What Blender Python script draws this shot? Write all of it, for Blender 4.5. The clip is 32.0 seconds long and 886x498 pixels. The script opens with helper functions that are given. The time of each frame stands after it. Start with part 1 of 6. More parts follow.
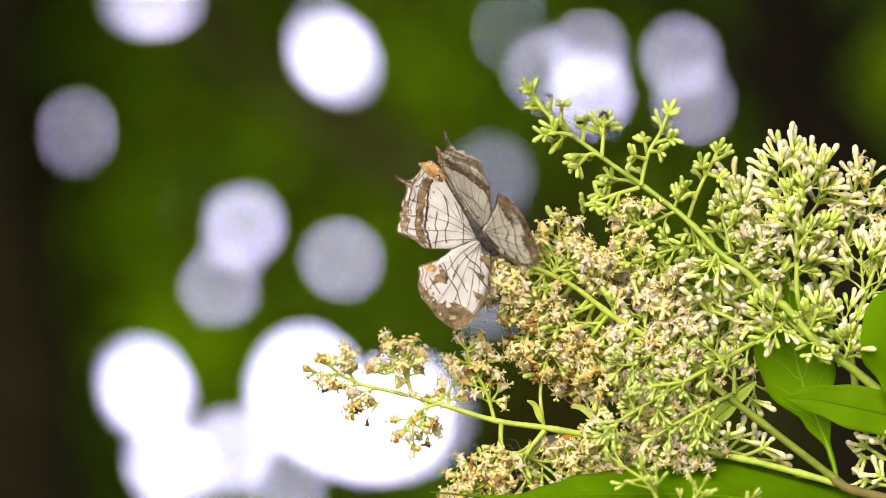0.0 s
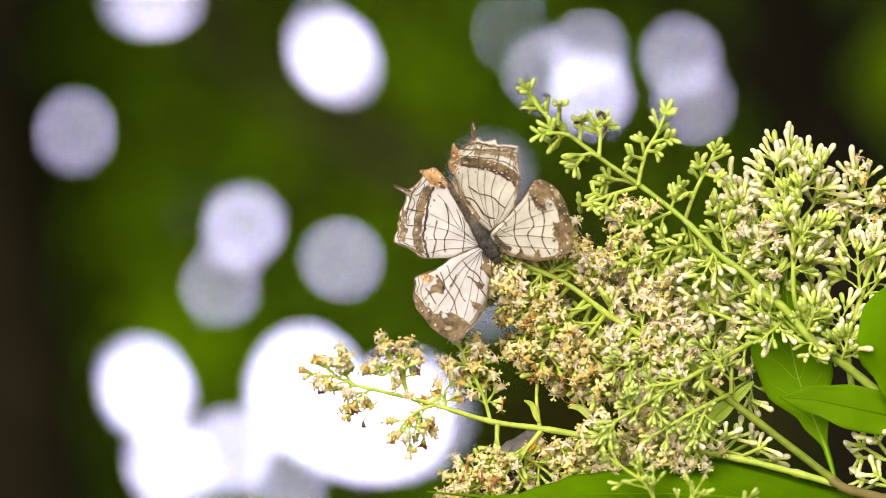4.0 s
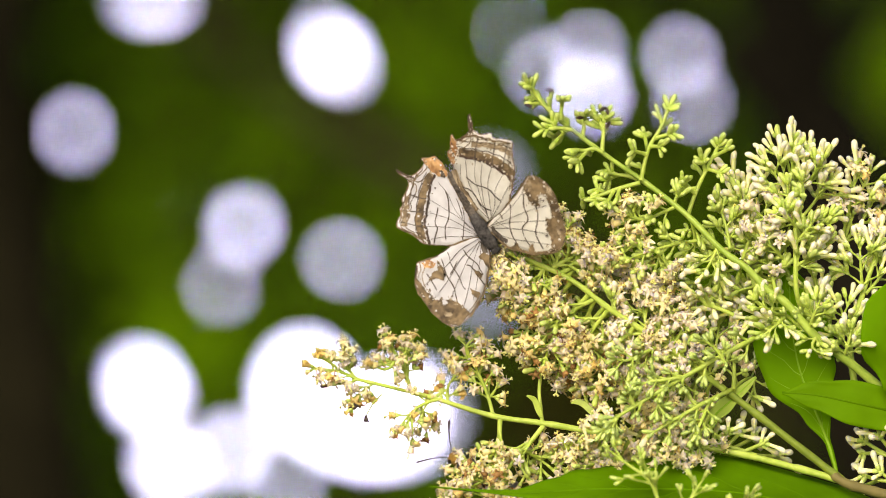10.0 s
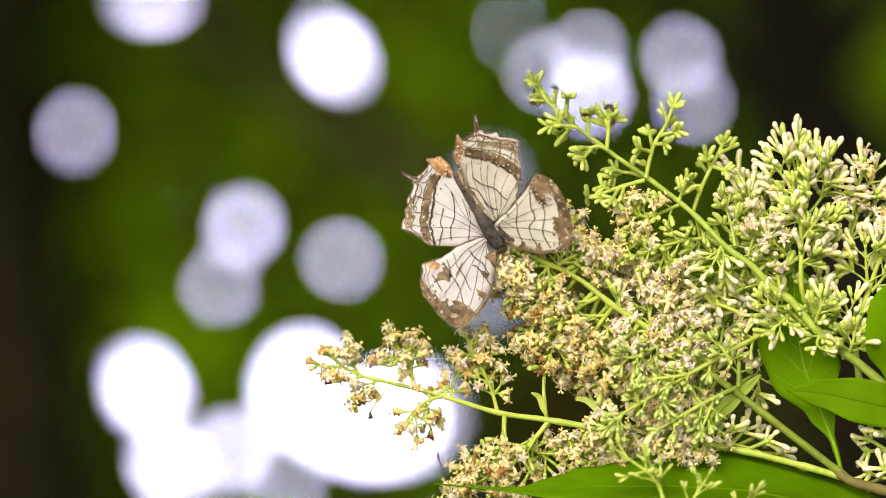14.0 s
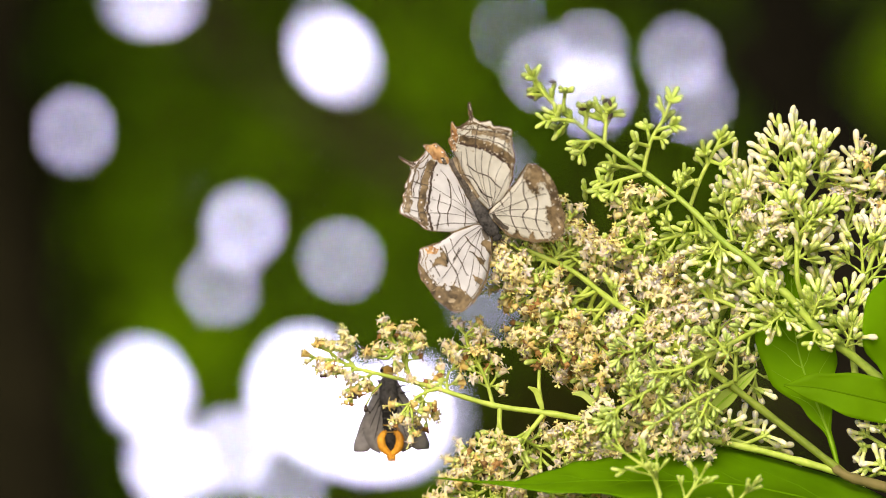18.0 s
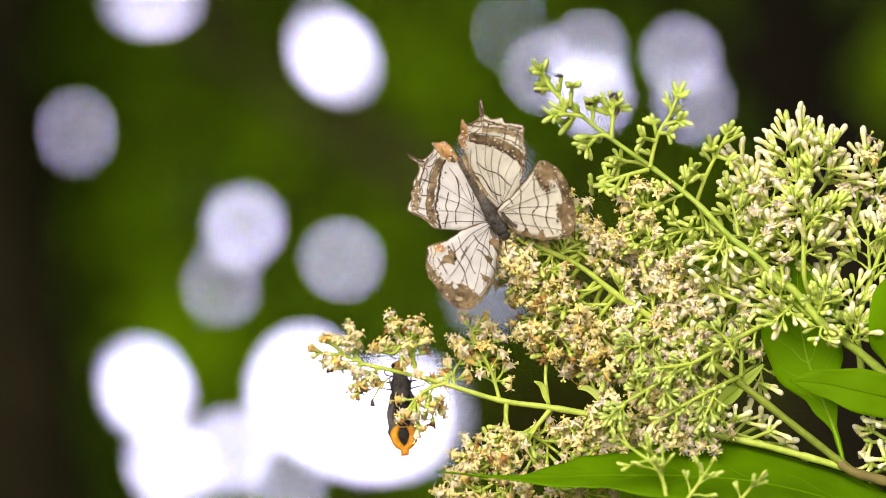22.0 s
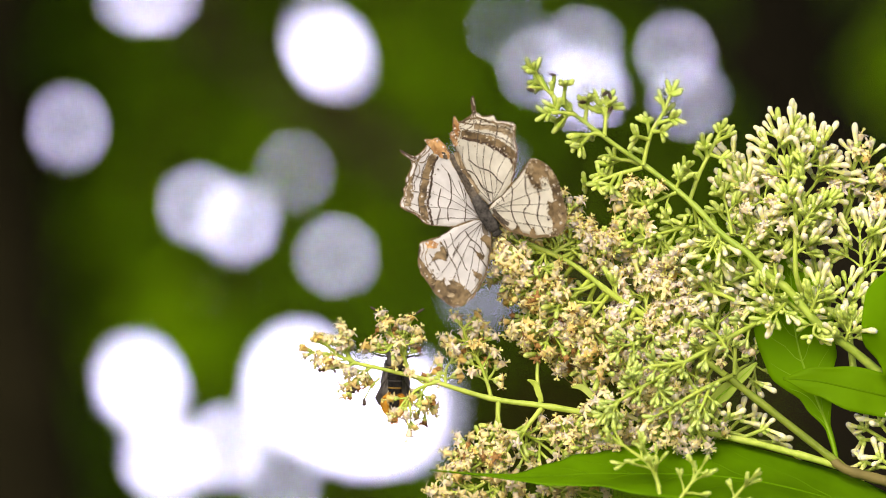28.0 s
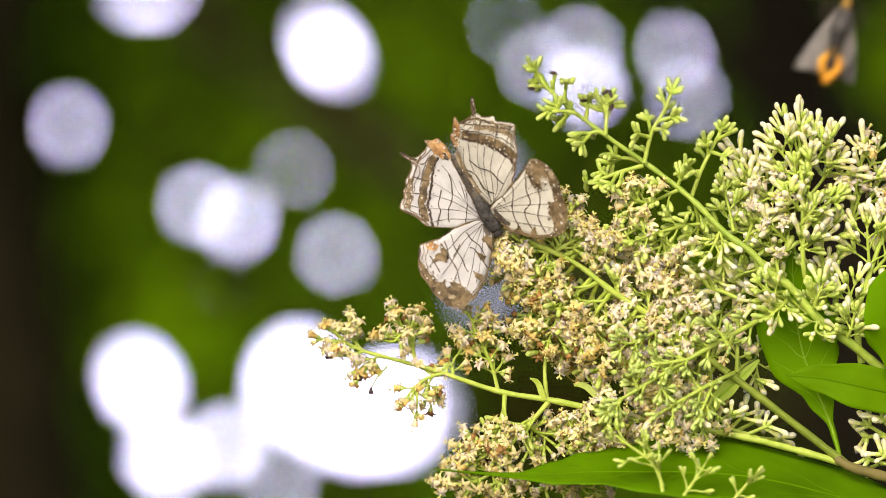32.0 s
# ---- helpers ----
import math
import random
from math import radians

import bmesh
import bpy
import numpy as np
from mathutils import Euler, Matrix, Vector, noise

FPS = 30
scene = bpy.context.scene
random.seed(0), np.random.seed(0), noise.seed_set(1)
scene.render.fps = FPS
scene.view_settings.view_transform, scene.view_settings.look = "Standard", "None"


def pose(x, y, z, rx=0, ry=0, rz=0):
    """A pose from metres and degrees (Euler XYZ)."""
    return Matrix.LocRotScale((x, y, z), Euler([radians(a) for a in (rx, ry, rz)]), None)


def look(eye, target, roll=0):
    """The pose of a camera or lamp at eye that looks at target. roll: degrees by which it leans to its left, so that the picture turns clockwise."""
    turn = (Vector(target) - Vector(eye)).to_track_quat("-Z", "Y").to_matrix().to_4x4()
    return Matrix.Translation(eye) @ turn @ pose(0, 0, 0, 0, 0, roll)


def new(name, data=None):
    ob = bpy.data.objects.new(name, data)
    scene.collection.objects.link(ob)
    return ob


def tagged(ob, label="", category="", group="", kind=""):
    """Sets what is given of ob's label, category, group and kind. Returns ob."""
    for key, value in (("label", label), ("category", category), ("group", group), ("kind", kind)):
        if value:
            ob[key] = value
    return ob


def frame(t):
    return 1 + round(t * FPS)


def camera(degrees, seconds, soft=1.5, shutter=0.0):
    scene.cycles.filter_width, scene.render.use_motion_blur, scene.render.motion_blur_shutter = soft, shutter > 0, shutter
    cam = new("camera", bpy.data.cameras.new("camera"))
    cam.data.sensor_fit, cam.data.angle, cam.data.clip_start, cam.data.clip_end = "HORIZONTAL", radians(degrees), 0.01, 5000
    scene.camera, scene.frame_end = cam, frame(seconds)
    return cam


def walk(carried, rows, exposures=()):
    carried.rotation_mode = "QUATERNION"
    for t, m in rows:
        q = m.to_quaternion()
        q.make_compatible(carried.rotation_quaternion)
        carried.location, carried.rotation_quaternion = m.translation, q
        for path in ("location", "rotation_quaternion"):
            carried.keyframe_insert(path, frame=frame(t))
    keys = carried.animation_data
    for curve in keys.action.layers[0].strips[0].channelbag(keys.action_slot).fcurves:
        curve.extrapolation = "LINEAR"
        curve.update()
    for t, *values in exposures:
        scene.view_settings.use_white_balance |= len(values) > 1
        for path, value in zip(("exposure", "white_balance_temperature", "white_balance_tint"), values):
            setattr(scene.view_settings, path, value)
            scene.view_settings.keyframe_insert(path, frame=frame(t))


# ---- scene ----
cam = camera(11.937, 32.0, soft=0.62, shutter=0.5)
cam.data.dof.use_dof = True
cam.data.dof.focus_distance = 1.2
cam.data.dof.aperture_fstop = 6.5
cam.data.dof.aperture_blades = 0

EYE = (0, 0, 1.5)
# the tripod head settles a little lower and to the side late in the shot
walk(cam, [(t, look(EYE, (0.00016 * a, 1.2, 1.5 + 0.00016 * b))) for t, a, b in (
    (0.0, 0, 0), (12.0, 0, 0), (25.5, 0, 0), (27.5, 9, -7), (30.0, 9.5, -8.5), (32.0, 10, -10))],
     exposures=[(0.0, 0.47, 7500, 9.5), (32.0, 0.47, 7500, 9.5)])

# ---- light: an overcast day at the edge of a wood ----
world = bpy.data.worlds.new("overcast_sky")
scene.world = world
world.use_nodes = True
nodes, links = world.node_tree.nodes, world.node_tree.links
sky = nodes.new("ShaderNodeTexSky")
sky.sky_type = "NISHITA"
sky.sun_disc = False
sky.sun_elevation, sky.sun_rotation = radians(28), radians(196)
sky.dust_density, sky.air_density = 3.0, 1.0
links.new(sky.outputs["Color"], nodes["Background"].inputs["Color"])
nodes["Background"].inputs["Strength"].default_value = 0.07

sun = new("sun", bpy.data.lights.new("sun", "SUN"))
sun.data.energy, sun.data.angle, sun.data.color = 3.45, radians(50), (1.0, 0.975, 0.94)
sun.matrix_world = look((-1.4, -3.6, 4.0), (0, 1.2, 1.4))

# ---- materials ----
def material(name, dark, light, scale=200.0, rough=0.5, bump=0.0, coarse=0.25, vary=0.12, thin=0.0, gloss=0.5, flesh=0.0, sharp=0.18):
    """Two tones mixed by a fine and a coarse noise; vary shifts the value from object to object; thin lets light through."""
    m = bpy.data.materials.new(name)
    m.use_nodes = True
    n, l = m.node_tree.nodes, m.node_tree.links
    bsdf, out = n["Principled BSDF"], n["Material Output"]
    coord = n.new("ShaderNodeTexCoord")
    info = n.new("ShaderNodeObjectInfo")
    shift = n.new("ShaderNodeVectorMath")
    shift.operation = "MULTIPLY_ADD"
    shift.inputs[1].default_value = (1, 1, 1)
    l.new(coord.outputs["Object"], shift.inputs[0])
    seed = n.new("ShaderNodeMath")
    seed.operation = "MULTIPLY"
    seed.inputs[1].default_value = 3.7
    l.new(info.outputs["Random"], seed.inputs[0])
    l.new(seed.outputs[0], shift.inputs[2])
    fine, wide = n.new("ShaderNodeTexNoise"), n.new("ShaderNodeTexNoise")
    fine.inputs["Scale"].default_value, fine.inputs["Detail"].default_value = scale, 4
    wide.inputs["Scale"].default_value, wide.inputs["Detail"].default_value = scale * coarse, 2
    for tex in (fine, wide):
        l.new(shift.outputs[0], tex.inputs["Vector"])
    mean = n.new("ShaderNodeMath")
    mean.operation = "MULTIPLY_ADD"
    mean.inputs[1].default_value = 0.45
    l.new(fine.outputs["Fac"], mean.inputs[0])
    half = n.new("ShaderNodeMath")
    half.operation = "MULTIPLY"
    half.inputs[1].default_value = 0.55
    l.new(wide.outputs["Fac"], half.inputs[0])
    l.new(half.outputs[0], mean.inputs[2])
    spread = n.new("ShaderNodeMapRange")
    spread.inputs["From Min"].default_value, spread.inputs["From Max"].default_value = 0.5 - sharp, 0.5 + sharp
    l.new(mean.outputs[0], spread.inputs["Value"])
    mix = n.new("ShaderNodeMix")
    mix.data_type = "RGBA"
    mix.inputs["A"].default_value, mix.inputs["B"].default_value = (*dark, 1), (*light, 1)
    l.new(spread.outputs["Result"], mix.inputs["Factor"])
    hsv = n.new("ShaderNodeHueSaturation")
    value = n.new("ShaderNodeMapRange")
    value.inputs["To Min"].default_value, value.inputs["To Max"].default_value = 1 - vary, 1 + vary
    l.new(info.outputs["Random"], value.inputs["Value"])
    l.new(value.outputs["Result"], hsv.inputs["Value"])
    l.new(mix.outputs["Result"], hsv.inputs["Color"])
    l.new(hsv.outputs["Color"], bsdf.inputs["Base Color"])
    bsdf.inputs["Roughness"].default_value = rough
    bsdf.inputs["Specular IOR Level"].default_value = gloss
    bsdf.inputs["Subsurface Weight"].default_value = flesh
    bsdf.inputs["Subsurface Scale"].default_value = 0.0016
    bsdf.inputs["Subsurface Radius"].default_value = (1.0, 0.9, 0.35)
    if bump:
        b = n.new("ShaderNodeBump")
        b.inputs["Strength"].default_value, b.inputs["Distance"].default_value = bump, 0.15 / scale
        l.new(fine.outputs["Fac"], b.inputs["Height"])
        l.new(b.outputs["Normal"], bsdf.inputs["Normal"])
    if thin:
        through_light = n.new("ShaderNodeBsdfTranslucent")
        l.new(hsv.outputs["Color"], through_light.inputs["Color"])
        blend = n.new("ShaderNodeMixShader")
        blend.inputs["Fac"].default_value = thin
        l.new(bsdf.outputs["BSDF"], blend.inputs[1])
        l.new(through_light.outputs["BSDF"], blend.inputs[2])
        l.new(blend.outputs["Shader"], out.inputs["Surface"])
    return m


def glowing(name, colour, strength):
    m = bpy.data.materials.new(name)
    m.use_nodes = True
    n, l = m.node_tree.nodes, m.node_tree.links
    e = n.new("ShaderNodeEmission")
    e.inputs["Color"].default_value, e.inputs["Strength"].default_value = (*colour, 1), strength
    l.new(e.outputs["Emission"], n["Material Output"].inputs["Surface"])
    return m


STEM = material("stem", (0.27, 0.37, 0.045), (0.45, 0.545, 0.11), 450, 0.5, 0.4, vary=0.10, flesh=0.2, gloss=0.35)
MATURE_STEM = material("mature_stem", (0.20, 0.30, 0.032), (0.35, 0.455, 0.08), 450, 0.5, 0.4, vary=0.10, flesh=0.2, gloss=0.35)
OLD_STEM = material("older_stem", (0.125, 0.18, 0.016), (0.22, 0.28, 0.034), 350, 0.5, 0.35, vary=0.06, flesh=0.35)
BUD = material("bud_skin", (0.32, 0.43, 0.075), (0.56, 0.65, 0.20), 700, 0.45, 0.3, vary=0.18, flesh=0.35, gloss=0.35)
BUD_CUP = material("bud_cup", (0.25, 0.36, 0.045), (0.46, 0.57, 0.11), 700, 0.45, 0.3, vary=0.16, flesh=0.3, gloss=0.35)
BUD_OLIVE = material("olive_bud_skin", (0.29, 0.39, 0.085), (0.48, 0.58, 0.18), 700, 0.5, 0.2, vary=0.14, flesh=0.4)
PALE = material("pale_petal", (0.81, 0.655, 0.45), (0.87, 0.75, 0.57), 500, 0.5, 0.25, vary=0.07, flesh=0.7, thin=0.1, gloss=0.3)
WHITE_PETAL = material("white_petal", (0.73, 0.69, 0.48), (0.81, 0.775, 0.60), 500, 0.5, 0.25, vary=0.06, flesh=0.7, thin=0.1, gloss=0.3)
LIME = material("lime_tube", (0.72, 0.74, 0.26), (0.88, 0.87, 0.50), 500, 0.5, 0.25, vary=0.1, flesh=0.6, thin=0.1, gloss=0.3)
CREAM = material("cream_petal", (0.82, 0.655, 0.29), (0.88, 0.77, 0.44), 500, 0.6, 0.4, vary=0.12, flesh=0.7, thin=0.15, gloss=0.3)
TAN = material("faded_petal", (0.60, 0.39, 0.10), (0.90, 0.71, 0.30), 500, 0.7, 0.5, vary=0.2, flesh=0.4, thin=0.1, gloss=0.3)
BROWN = material("withered_petal", (0.15, 0.066, 0.018), (0.38, 0.205, 0.058), 600, 0.75, 0.6, vary=0.3)
STYLE = material("yellow_style", (0.76, 0.72, 0.18), (0.90, 0.86, 0.36), 500, 0.5, vary=0.1, flesh=0.4)
FILAMENT = material("dark_filament", (0.03, 0.02, 0.016), (0.07, 0.045, 0.03), 600, 0.6)
LEAF = material("leaf", (0.14, 0.31, 0.004), (0.215, 0.45, 0.008), 90, 0.65, 0.25, coarse=0.2, vary=0.08, thin=0.6, gloss=0.06)
LEAF_PALE = material("pale_leaf", (0.36, 0.50, 0.06), (0.54, 0.67, 0.16), 120, 0.55, 0.25, vary=0.05, thin=0.45, gloss=0.15)
# two darker tones of the leaf green, chosen blade by blade
LEAF_DARK = material("dark_leaf", (0.098, 0.225, 0.003), (0.172, 0.38, 0.007), 90, 0.6, 0.25, coarse=0.2, vary=0.10, thin=0.5, gloss=0.08)
LEAF_MID = material("mid_leaf", (0.105, 0.23, 0.003), (0.165, 0.35, 0.006), 90, 0.6, 0.25, coarse=0.2, vary=0.10, thin=0.5, gloss=0.06)
LEAF_RIB = material("leaf_rib", (0.26, 0.46, 0.03), (0.36, 0.58, 0.06), 200, 0.7, 0.1, thin=0.5, gloss=0.08)
# trunk tones far below natural bark, the wood's deep shade in the colour
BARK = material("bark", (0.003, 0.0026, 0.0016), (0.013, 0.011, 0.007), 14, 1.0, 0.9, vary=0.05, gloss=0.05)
BARK_PALE = material("shaded_pale_bark", (0.0042, 0.0037, 0.0018), (0.017, 0.015, 0.0075), 14, 1.0, 0.9, vary=0.05, gloss=0.05)
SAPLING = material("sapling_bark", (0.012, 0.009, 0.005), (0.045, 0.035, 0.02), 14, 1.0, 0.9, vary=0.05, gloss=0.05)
TWIG = material("woody_stem", (0.07, 0.058, 0.016), (0.19, 0.155, 0.045), 150, 0.75, 0.5)
# leaf tones of the wood, its shade and light put into the colours
FAR_DARK = material("shaded_foliage", (0.015, 0.0150, 0.0025), (0.035, 0.037, 0.005), 1.6, 0.9, vary=0.0, thin=0.3, gloss=0.1)
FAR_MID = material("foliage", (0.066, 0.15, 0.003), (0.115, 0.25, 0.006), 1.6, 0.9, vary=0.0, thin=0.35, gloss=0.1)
FAR_BRIGHT = material("sunlit_foliage", (0.22, 0.46, 0.006), (0.33, 0.61, 0.012), 1.6, 0.9, vary=0.0, thin=0.4, gloss=0.1)
SOIL = material("forest_soil", (0.02, 0.014, 0.008), (0.06, 0.045, 0.025), 6, 0.95, 0.8)
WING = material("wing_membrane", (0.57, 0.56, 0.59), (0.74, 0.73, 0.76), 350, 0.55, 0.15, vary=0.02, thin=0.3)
# copy for the right wings, the warmer light on them put into the colour
WING_LIT = material("lit_wing_membrane", (0.69, 0.665, 0.61), (0.87, 0.85, 0.80), 350, 0.55, 0.15, vary=0.02, thin=0.4)
VEIN = material("wing_vein", (0.035, 0.025, 0.019), (0.09, 0.066, 0.048), 900, 0.6)
BAND = material("brown_wing_scales", (0.045, 0.028, 0.012), (0.23, 0.16, 0.085), 620, 0.7, 0.4, vary=0.08, sharp=0.11, coarse=0.4)
BAND_DARK = material("dark_wing_scales", (0.022, 0.013, 0.010), (0.08, 0.048, 0.034), 900, 0.7, 0.4, vary=0.05)
BAND_TAN = material("tan_wing_scales", (0.11, 0.07, 0.034), (0.46, 0.37, 0.25), 620, 0.7, 0.4, vary=0.08, sharp=0.11, coarse=0.4)
ORANGE = material("orange_wing_scales", (0.20, 0.080, 0.022), (0.64, 0.38, 0.17), 620, 0.65, 0.4, vary=0.08, sharp=0.12, coarse=0.4)
FUR = material("dark_grey_fur", (0.010, 0.009, 0.009), (0.085, 0.078, 0.076), 1500, 0.9, 1.0, vary=0.05, gloss=0.2)
BELLY = material("brown_grey_fur", (0.022, 0.018, 0.015), (0.15, 0.125, 0.105), 1500, 0.9, 1.0, vary=0.05, gloss=0.2)
SKIPPER_WING = material("grey_brown_wing", (0.38, 0.355, 0.35), (0.62, 0.58, 0.57), 700, 0.6, 0.3, vary=0.1, thin=0.65)
SKIPPER_ORANGE = material("orange_fringe", (0.50, 0.19, 0.01), (0.80, 0.38, 0.03), 900, 0.7, 0.5)
SKIPPER_DARK = material("black_fur", (0.008, 0.008, 0.009), (0.04, 0.036, 0.034), 1200, 0.85, 0.9, gloss=0.25)
SKIPPER_GREY = material("grey_fur", (0.04, 0.038, 0.04), (0.15, 0.14, 0.14), 1200, 0.9, 0.9, gloss=0.2)
SKIPPER_YELLOW = material("yellowish_scales", (0.22, 0.12, 0.02), (0.50, 0.30, 0.06), 900, 0.75, 0.4)
# two weaker glows for added panels that dim the sky in some gaps
DIM_SKY_GLOW = glowing("dim_sky_panel", (0.60, 0.60, 0.98), 2.2)
LOW_SKY_GLOW = glowing("low_sky_panel", (0.60, 0.60, 0.95), 2.6)
SKY_GLOW = glowing("overcast_distance", (0.615, 0.605, 1.0), 11.0)

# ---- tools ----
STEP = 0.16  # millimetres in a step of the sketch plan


def plan(a, b, depth=0.0):
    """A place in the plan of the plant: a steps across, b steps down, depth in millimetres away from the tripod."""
    far = 1 + depth / 1200
    return Vector(((a - 784) * STEP * far, 1200 + depth, 1500 + (441 - b) * STEP * far)) / 1000


def thing(name, at, label, category, group="", kind=""):
    ob = new(name)
    ob.location = at
    ob.empty_display_size = 0.01
    return tagged(ob, label, category, group, kind)


def mesh_of(name, bm, materials, smooth=True):
    me = bpy.data.meshes.new(name)
    bm.normal_update()
    bm.to_mesh(me)
    bm.free()
    for m in materials if isinstance(materials, (list, tuple)) else [materials]:
        me.materials.append(m)
    if smooth:
        me.polygons.foreach_set("use_smooth", [True] * len(me.polygons))
    return me


def part(name, bm, materials, parent, label="", smooth=True):
    ob = new(name, mesh_of(name, bm, materials, smooth))
    ob.parent = parent
    if label:
        ob["label"] = label
    return ob


def tube(bm, points, radii, sides=8, slot=0, closed=True):
    """A round stalk along points with a radius at each."""
    rings = []
    up = Vector((0.3, 1, 0.2)).normalized()
    for i, p in enumerate(points):
        way = (points[min(i + 1, len(points) - 1)] - points[max(i - 1, 0)]).normalized()
        side = way.cross(up).normalized()
        other = way.cross(side)
        r = radii[i] if isinstance(radii, (list, tuple)) else radii
        rings.append([bm.verts.new(p + r * (math.cos(2 * math.pi * j / sides) * side + math.sin(2 * math.pi * j / sides) * other))
                      for j in range(sides)])
    for one, two in zip(rings, rings[1:]):
        for j in range(sides):
            f = bm.faces.new((one[j], one[(j + 1) % sides], two[(j + 1) % sides], two[j]))
            f.material_index = slot
    if closed:
        for ring, turn in ((rings[0], 1), (rings[-1], -1)):
            f = bm.faces.new(ring[::turn])
            f.material_index = slot


def smooth_line(points, cuts=4):
    """A curve through points."""
    out = []
    n = len(points)
    for i in range(n - 1):
        p0, p1, p2, p3 = points[max(i - 1, 0)], points[i], points[i + 1], points[min(i + 2, n - 1)]
        for j in range(cuts):
            t = j / cuts
            out.append(0.5 * ((2 * p1) + (p2 - p0) * t + (2 * p0 - 5 * p1 + 4 * p2 - p3) * t * t + (3 * p1 - p0 - 3 * p2 + p3) * t ** 3))
    out.append(points[-1].copy())
    return out


def lathe(bm, profile, sides=7, slot=0, bend=0.0, slots=None):
    """Profile of (height, radius) turned round z; bend leans the top aside; slots: a material for each ring."""
    rings = []
    top = profile[-1][0]
    for z, r in profile:
        lean = bend * (z / top) ** 2 if top else 0
        rings.append([bm.verts.new((lean + r * math.cos(2 * math.pi * j / sides), r * math.sin(2 * math.pi * j / sides), z)) for j in range(sides)])
    slots = slots or [slot] * len(profile)
    for i, (one, two) in enumerate(zip(rings, rings[1:])):
        for j in range(sides):
            bm.faces.new((one[j], one[(j + 1) % sides], two[(j + 1) % sides], two[j])).material_index = slots[i]
    bm.faces.new(rings[0][::-1]).material_index = slots[0]
    bm.faces.new(rings[-1]).material_index = slots[-1]


def petal(bm, base, way, normal, length, width, curl, slot, thick=0.00012):
    """A small tongue that starts at base, goes along way and curls back against normal."""
    side = way.cross(normal).normalized()
    rows = []
    for i in range(4):
        t = i / 3
        w = width * (0.55, 1.0, 0.85, 0.15)[i]
        p = base + way * length * t - normal * curl * length * t * t
        rows.append((bm.verts.new(p - side * w / 2), bm.verts.new(p + normal * thick * 2), bm.verts.new(p + side * w / 2)))
    for one, two in zip(rows, rows[1:]):
        for j in range(2):
            bm.faces.new((one[j], one[j + 1], two[j + 1], two[j])).material_index = slot


# ---- the florets: one shape each, shared ----
MM = 0.001


def green_bud_mesh(k):
    """Calyx cup, a slight neck and the closed dome of the petals."""
    bm = bmesh.new()
    f = (1.0, 0.88, 1.12)[k]
    lathe(bm, [(0, 0.36 * MM), (0.4 * MM, 0.54 * MM), (1.1 * MM, 0.68 * MM), (1.6 * MM, 0.72 * MM), (1.75 * MM, 0.64 * MM), (2.3 * MM * f, 0.74 * MM), (3.0 * MM * f, 0.76 * MM),
               (3.6 * MM * f, 0.60 * MM), (3.95 * MM * f, 0.24 * MM)], 8, 0, (0.2, -0.4, 0.6)[k] * MM, (0, 0, 0, 0, 1, 1, 1, 1, 1))
    return mesh_of("green_bud", bm, [BUD_CUP, BUD])


def olive_bud_mesh(k):
    bm = bmesh.new()
    lathe(bm, [(0, 0.28 * MM), (0.8 * MM, 0.5 * MM), (2.0 * MM, 0.78 * MM), (3.2 * MM, 0.82 * MM), (4.0 * MM, 0.25 * MM)], 7, 0, (0.2, -0.4)[k] * MM)
    return mesh_of("olive_bud", bm, [BUD_OLIVE])


def white_bud_mesh(k):
    """Calyx cup, a narrow lime tube and a thick closed white head."""
    bm = bmesh.new()
    f = (1.0, 0.82, 1.15)[k]
    lathe(bm, [(0, 0.38 * MM), (0.6 * MM, 0.64 * MM), (1.4 * MM, 0.70 * MM), (1.7 * MM, 0.56 * MM), (2.6 * MM * f, 0.58 * MM), (3.5 * MM * f, 0.66 * MM), (4.2 * MM * f, 0.84 * MM),
               (5.0 * MM * f, 0.90 * MM), (5.6 * MM * f, 0.74 * MM), (6.0 * MM * f, 0.30 * MM)], 8, 0, (0.5, -0.8, 1.1)[k] * MM, (0, 0, 0, 2, 2, 2, 1, 1, 1, 1))
    return mesh_of("white_bud", bm, [BUD, WHITE_PETAL, LIME])


